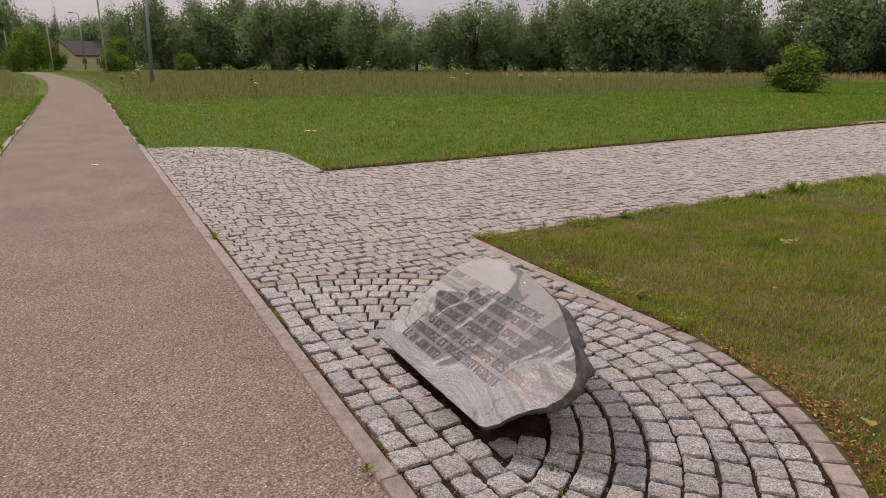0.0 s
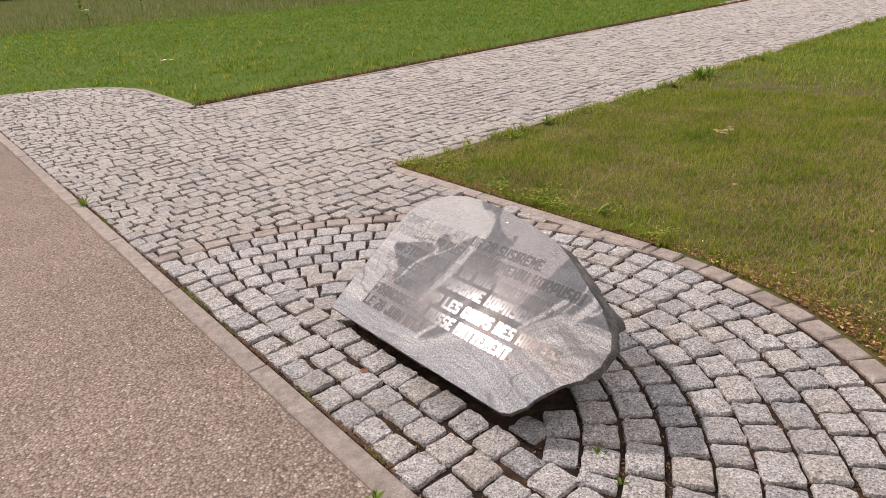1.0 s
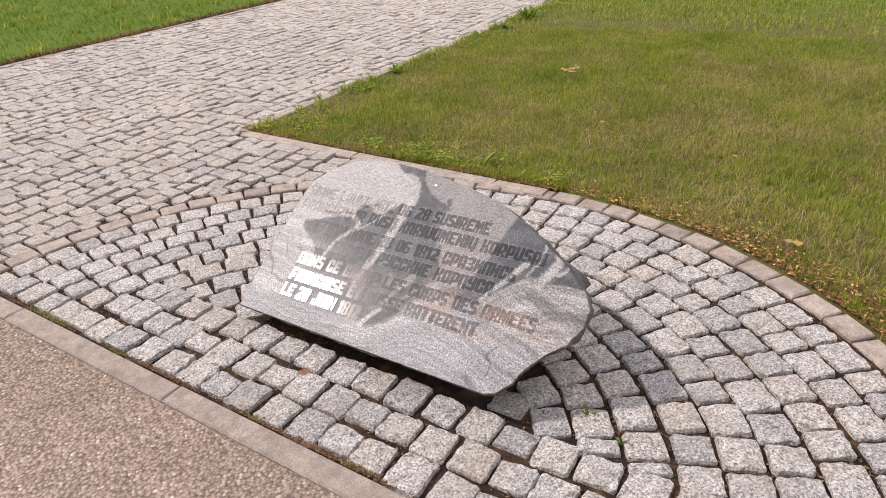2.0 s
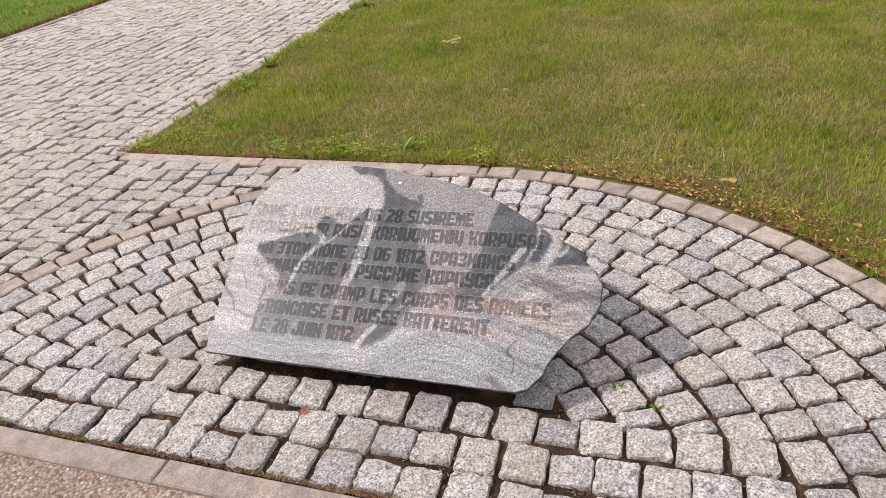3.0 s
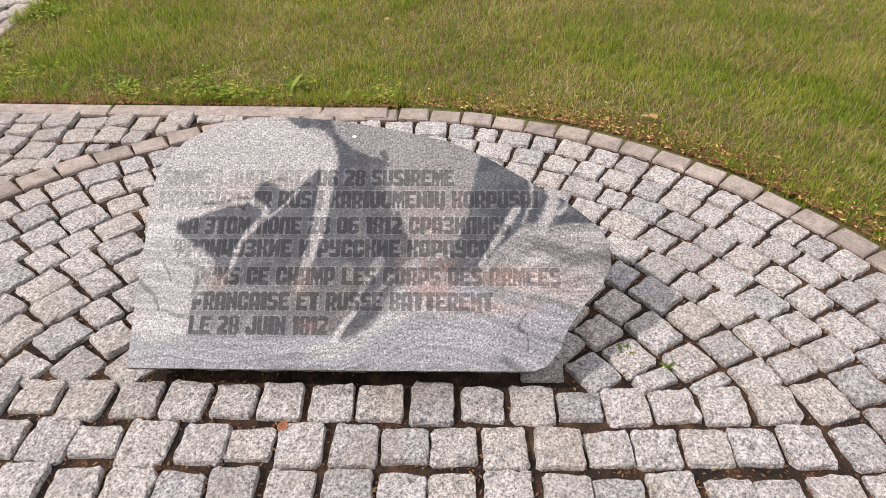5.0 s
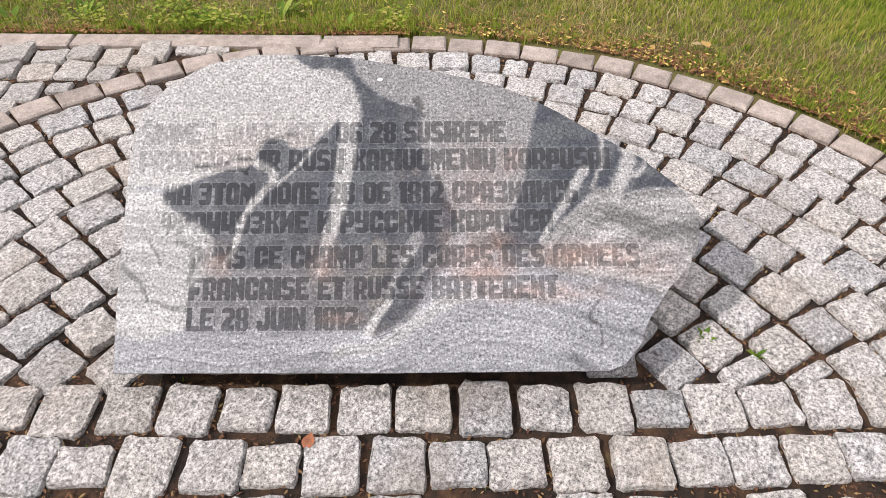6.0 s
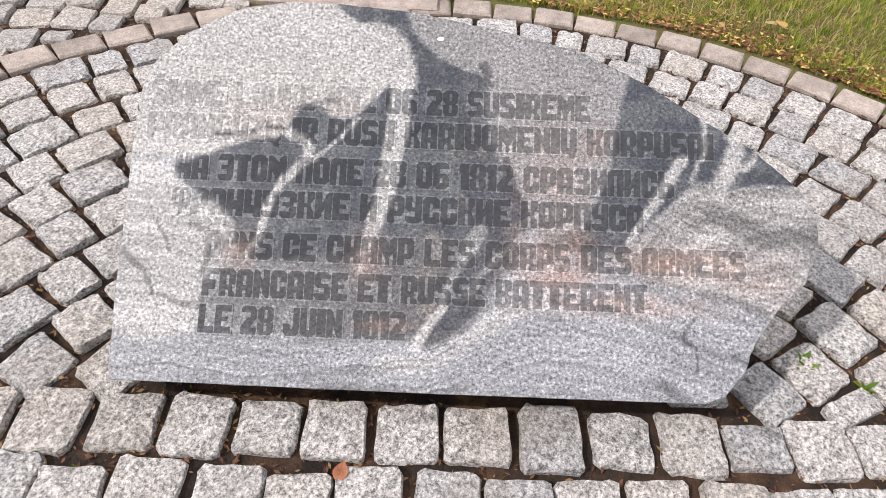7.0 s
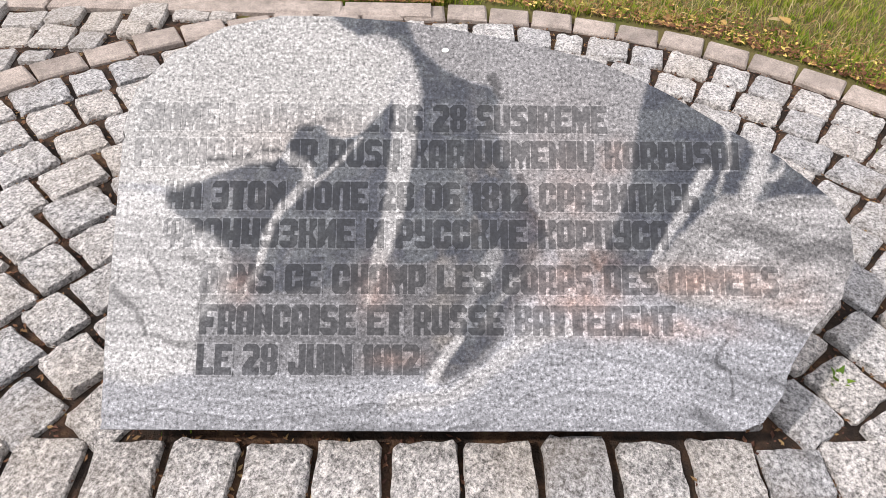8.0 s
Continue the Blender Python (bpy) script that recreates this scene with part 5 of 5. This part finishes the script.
def plant_trees():
    dark = [make_tree(300 + i, LEAF_DARK, "dense dark green willow at the meadow edge") for i in range(4)]
    light = [make_tree(330 + i, LEAF_LIGHT, "young light green willow beside the meadow", 0.016, 6000) for i in range(2)]
    r = random.Random(5)
    rows = [(-150, -20, 90, 130), (-60, -10, 95, 110), (5, -5, 100, 70), (290, 0, 104, 90), (345, 2, 98, 110), (415, -4, 100, 120), (480, -8, 94, 110), (540, 2, 97, 130), (600, 8, 100, 90), (645, 12, 92, 90),
            (690, 17, 125, 55), (735, 42, 96, 90), (700, 55, 88, 90), (790, 30, 92, 90), (840, 6, 92, 130), (895, 12, 96, 90), (940, 34, 90, 80), (985, 2, 90, 110), (1050, -18, 86, 140), (1120, -35, 84, 150),
            (1195, -35, 80, 150), (1265, -22, 84, 120), (1300, 30, 90, 90), (1345, 62, 96, 70), (1405, -14, 78, 140), (1470, -22, 74, 140), (1545, -25, 72, 150), (1640, -40, 70, 170), (1760, -40, 66, 180),
            (1900, -40, 62, 190), (2060, -30, 58, 190), (240, 18, 108, 80), (165, 40, 125, 90), (120, 58, 140, 90), (105, 30, 132, 18), (370, 70, 90, 90), (490, 88, 86, 70), (640, 74, 88, 110), (700, 90, 84, 60), (940, 72, 82, 100), (1100, 64, 78, 110), (1255, 86, 74, 80), (1440, 68, 68, 130), (1580, 76, 66, 150), (1680, 60, 64, 160), (140, 44, 138, 70), (190, 34, 130, 80), (218, 28, 124, 70), (60, 60, 120, 80), (1010, 70, 84, 130), (860, 72, 86, 140), (1180, 70, 76, 150), (560, 66, 90, 150), (420, 66, 92, 150), (1330, 80, 76, 120), (1500, 70, 70, 150), (310, 62, 96, 110)]
    for i, (px, top, dist, wide) in enumerate(rows):
        if top > 59:                                     # the lower wood stands further back
            top, dist = top - 24, dist + 9
        src = dark[i % 4]
        high = 1.55 + (107 - top) / 1198 * dist
        span = wide / 1198 * dist * 1.25
        ob = copy_thing(src, Matrix.Translation(bearing(px, dist) + Vector((0, r.uniform(-2, 2), -0.3))) @ pose(0, 0, 0, 0, 0, r.uniform(0, 360)))
        ob.scale = (span, span, high * 1.16)
        ob["group"] = "trees along the meadow"
    for i, (px, top, dist, wide) in enumerate([(50, 46, 84, 75), (20, 70, 80, 50), (205, 62, 80, 55), (195, 85, 76, 50), (320, 92, 84, 40), (85, 70, 90, 40)]):
        high, span = 1.55 + (107 - top) / 1198 * dist, wide / 1198 * dist * 1.2
        ob = copy_thing(light[i % 2], Matrix.Translation(bearing(px, dist) + Vector((0, 0, -0.2))) @ pose(0, 0, 0, 0, 0, r.uniform(0, 360)))
        ob.scale = (span, span, high * 1.05)
        ob["group"] = "young willows"
    for ob in (*dark, *light):
        for o in (*ob.children_recursive, ob):
            bpy.data.objects.remove(o)
    bush = new("bush")
    tagged(bush, "rounded light green bush on the mown grass", "bush")
    bm = bmesh.new()
    for i in range(6):
        a = i * 1.05
        add_tube(bm, [(0.03 * math.cos(a), 0.03 * math.sin(a), -0.01), (0.15 * math.cos(a), 0.15 * math.sin(a), 0.3), (0.25 * math.cos(a), 0.25 * math.sin(a), 0.62)], [0.014, 0.01, 0.004], 6)
    part("stems", bm, BARK, bush, "", True)
    obj("crown", crown_mesh("crown", 77, 7000, 0.020, 0.0, True), LEAF_LIGHT, bush)
    p = bearing(1405, 35.5)
    bush.matrix_basis = Matrix.Translation((p.x, p.y, -0.05)) @ Matrix.Diagonal((3.7, 3.7, 2.75, 1))


plant_trees()


def build_pole(name, label, category, px, dist, high, r0, r1, material, lean=0.0, arm=0.0):
    thing = new(name)
    tagged(thing, label, category)
    p = bearing(px, dist)
    thing.matrix_basis = Matrix.Translation((p.x, p.y, -0.1)) @ pose(0, 0, 0, 0, lean, 0)
    bm = bmesh.new()
    add_tube(bm, [(0, 0, 0), (0, 0, high * 0.5), (0, 0, high)], [r0, (r0 + r1) / 2, r1], 12)
    part("pole", bm, material, thing, "", True)
    if arm:
        bm = bmesh.new()
        add_tube(bm, [(0, 0, high - 0.05), (arm * 0.3, 0, high + 0.1), (arm, 0, high + 0.15)], [r1, r1 * 0.8, r1 * 0.7], 8)
        part("arm", bm, material, thing, "", True)
        bm = bmesh.new()
        add_box(bm, (0.75, 0.28, 0.14), Matrix.Translation((arm * 1.3, 0, high + 0.15)), 0.04)
        part("lamp_head", bm, GALVA, thing, "grey street lamp head")
    return thing


build_pole("street_lamp", "tall grey steel street lamp pole in the meadow", "street lamp", 259, 43.5, 8.4, 0.12, 0.075, GALVA, 2.4, -0.9)
build_pole("street_lamp", "grey steel street lamp with a short arm", "street lamp", 141, 98.0, 7.8, 0.11, 0.06, GALVA, 0.0, -0.8)
build_pole("utility_pole", "tall weathered wooden utility pole", "pole", 179, 70.0, 9.5, 0.10, 0.075, WOODPOLE)
build_pole("utility_pole", "weathered wooden utility pole by the willows", "pole", 82, 78.0, 5.6, 0.09, 0.06, WOODPOLE)
build_pole("utility_pole", "weathered wooden utility pole at the path's end", "pole", 4, 84.0, 5.0, 0.09, 0.06, WOODPOLE)


def wild_plant(px, dist, high, seed, white):
    """A tall meadow plant: stalk, leaves up the stalk and a flat flower head."""
    r = random.Random(seed)
    thing = new("wild_plant")
    p = bearing(px, dist)
    thing.matrix_basis = Matrix.Translation((p.x, p.y, -0.03))
    bm = bmesh.new()
    add_tube(bm, [(0, 0, 0), (0.02, 0.01, high * 0.5), (0.03, 0, high)], [0.014, 0.010, 0.005], 6)
    part("stalk", bm, WEED, thing, "", True)
    for i in range(16):
        ob = new("leaf", WEED_LEAVES[r.randrange(5)])
        ln = r.uniform(0.16, 0.34)
        ob.matrix_basis = Matrix.Translation((0.02, 0, high * r.uniform(0.45, 0.98))) @ pose(0, 0, 0, 0, 0, r.uniform(0, 360)) @ Matrix.Diagonal((ln, ln * 1.5, ln, 1))
        ob.parent = thing
    if white:
        bm = bmesh.new()
        for i in range(14):
            a, d = r.uniform(0, math.tau), r.uniform(0.02, 0.14)
            bmesh.ops.create_icosphere(bm, subdivisions=1, radius=0.02, matrix=Matrix.Translation((d * math.cos(a), d * math.sin(a), high + 0.06 - d * 0.2)) @ Matrix.Diagonal((1, 1, 0.5, 1)))
        part("flower_head", bm, WHITE_BIT if white == 1 else LEAF_LIGHT, thing, "pale flat flower head")
    return tagged(thing, "tall wild plant with a pale flower head in the meadow" if white else "tall leafy wild plant in the meadow", "wild plant")


for i, (px, dist, high, white) in enumerate(((366, 38, 1.35, 2), (236, 34, 1.0, 1), (226, 35, 0.8, 1), (205, 33, 0.7, 1), (438, 29, 0.95, 2), (446, 27, 0.6, 1), (466, 40, 1.2, 2), (530, 33, 1.0, 1), (566, 36, 1.0, 0), (634, 36, 1.15, 1), (650, 42, 1.4, 1),
                                             (696, 38, 1.15, 0), (800, 31, 0.75, 1), (826, 33, 0.9, 1), (922, 34, 0.8, 1), (1010, 40, 1.1, 0), (1062, 44, 1.4, 2), (990, 33, 0.6, 1), (1284, 46, 1.2, 0))):
    wild_plant(px, dist, high, 400 + i, white)


def scrap(x, y, z, size, turn, label):
    """A crumpled bit of white paper."""
    bm = bmesh.new()
    bmesh.ops.create_grid(bm, x_segments=5, y_segments=4, size=0.5)
    for v in bm.verts:
        v.co.y *= 0.6
        v.co.z = 0.12 + 0.22 * noise.noise(v.co * 5 + Vector((turn, 0, 0)))
    me = bpy.data.meshes.new("paper_scrap")
    bm.to_mesh(me)
    bm.free()
    ob = obj("paper_scrap", me, WHITE_BIT)
    ob.matrix_basis = Matrix.Translation((x, y, z)) @ pose(0, 0, 0, 0, 0, turn) @ Matrix.Diagonal((size, size, size, 1))
    return tagged(ob, label, "litter")


scrap(-5.36, 9.65, 0.0, 0.09, 20, "small white scrap of paper on the footpath")
scrap(-3.15, 14.16, 0.05, 0.13, 70, "white scrap of litter on the mown grass")
scrap(-3.02, 14.2, 0.05, 0.08, 10, "small white scrap of litter on the mown grass")


def build_house(px, dist, long, deep, eave, ridge, turn, wall, roofing, label, windows):
    house = new("house")
    tagged(house, label, "house")
    house.matrix_basis = Matrix.Translation(bearing(px, dist)) @ pose(0, 0, 0, 0, 0, turn)
    bm = bmesh.new()
    pts = [(-deep / 2, 0), (deep / 2, 0), (deep / 2, eave), (0, ridge), (-deep / 2, eave)]
    a = [bm.verts.new((-long / 2, y, z)) for y, z in pts]
    b = [bm.verts.new((long / 2, y, z)) for y, z in pts]
    bm.faces.new(a)
    bm.faces.new(b[::-1])
    for k in range(5):
        bm.faces.new((a[k], a[(k + 1) % 5], b[(k + 1) % 5], b[k]))
    bmesh.ops.recalc_face_normals(bm, faces=bm.faces)
    part("wall", bm, wall, house)
    slope = math.atan2(ridge - eave, deep / 2)
    ln = math.hypot(ridge - eave, deep / 2) + 0.45
    for s in (-1, 1):
        bm = bmesh.new()
        add_box(bm, (long + 0.7, ln, 0.14), Matrix.Translation((0, s * (deep / 4 + 0.12), (eave + ridge) / 2 + 0.02)) @ Matrix.Rotation(-s * slope, 4, "X"))
        part("roof", bm, roofing, house)
    for face, along in windows:
        win = bmesh.new()
        m = Matrix.Translation((along, -deep / 2 - 0.02, eave * 0.52)) if face == "side" else Matrix.Translation((-long / 2 - 0.02, along, eave * 0.52)) @ Matrix.Rotation(math.pi / 2, 4, "Z")
        add_box(win, (0.85, 0.10, 1.0), m)
        w = part("window", win, PLASTER, house)
        for s in (-0.2, 0.2):
            pane = bmesh.new()
            add_box(pane, (0.34, 0.06, 0.86), m @ Matrix.Translation((s, -0.03 if face == "side" else 0.03, 0)))
            part("pane", pane, DARK_PANE, w)
    return house


build_house(135, 116, 8.0, 6.0, 2.1, 4.3, 75, PLASTER, ROOFING, "small cream plastered house with a dark gabled roof", [("side", -2.4), ("side", 0.6), ("end", -0.6)])
build_house(292, 112, 6.0, 5.0, 1.6, 3.4, 60, PLASTER, PALE_ROOF, "low outbuilding with a weathered pale roof", [("side", 0.0)])
build_house(-6, 110, 5.0, 4.5, 1.7, 2.8, 10, PLASTER, PALE_ROOF, "low shed with a pale roof beyond the grass", [("side", 1.0)])

# ---- kerbs, edging and setts, piece by piece ----
build_kerbs()
lay_field()
lay_circle()
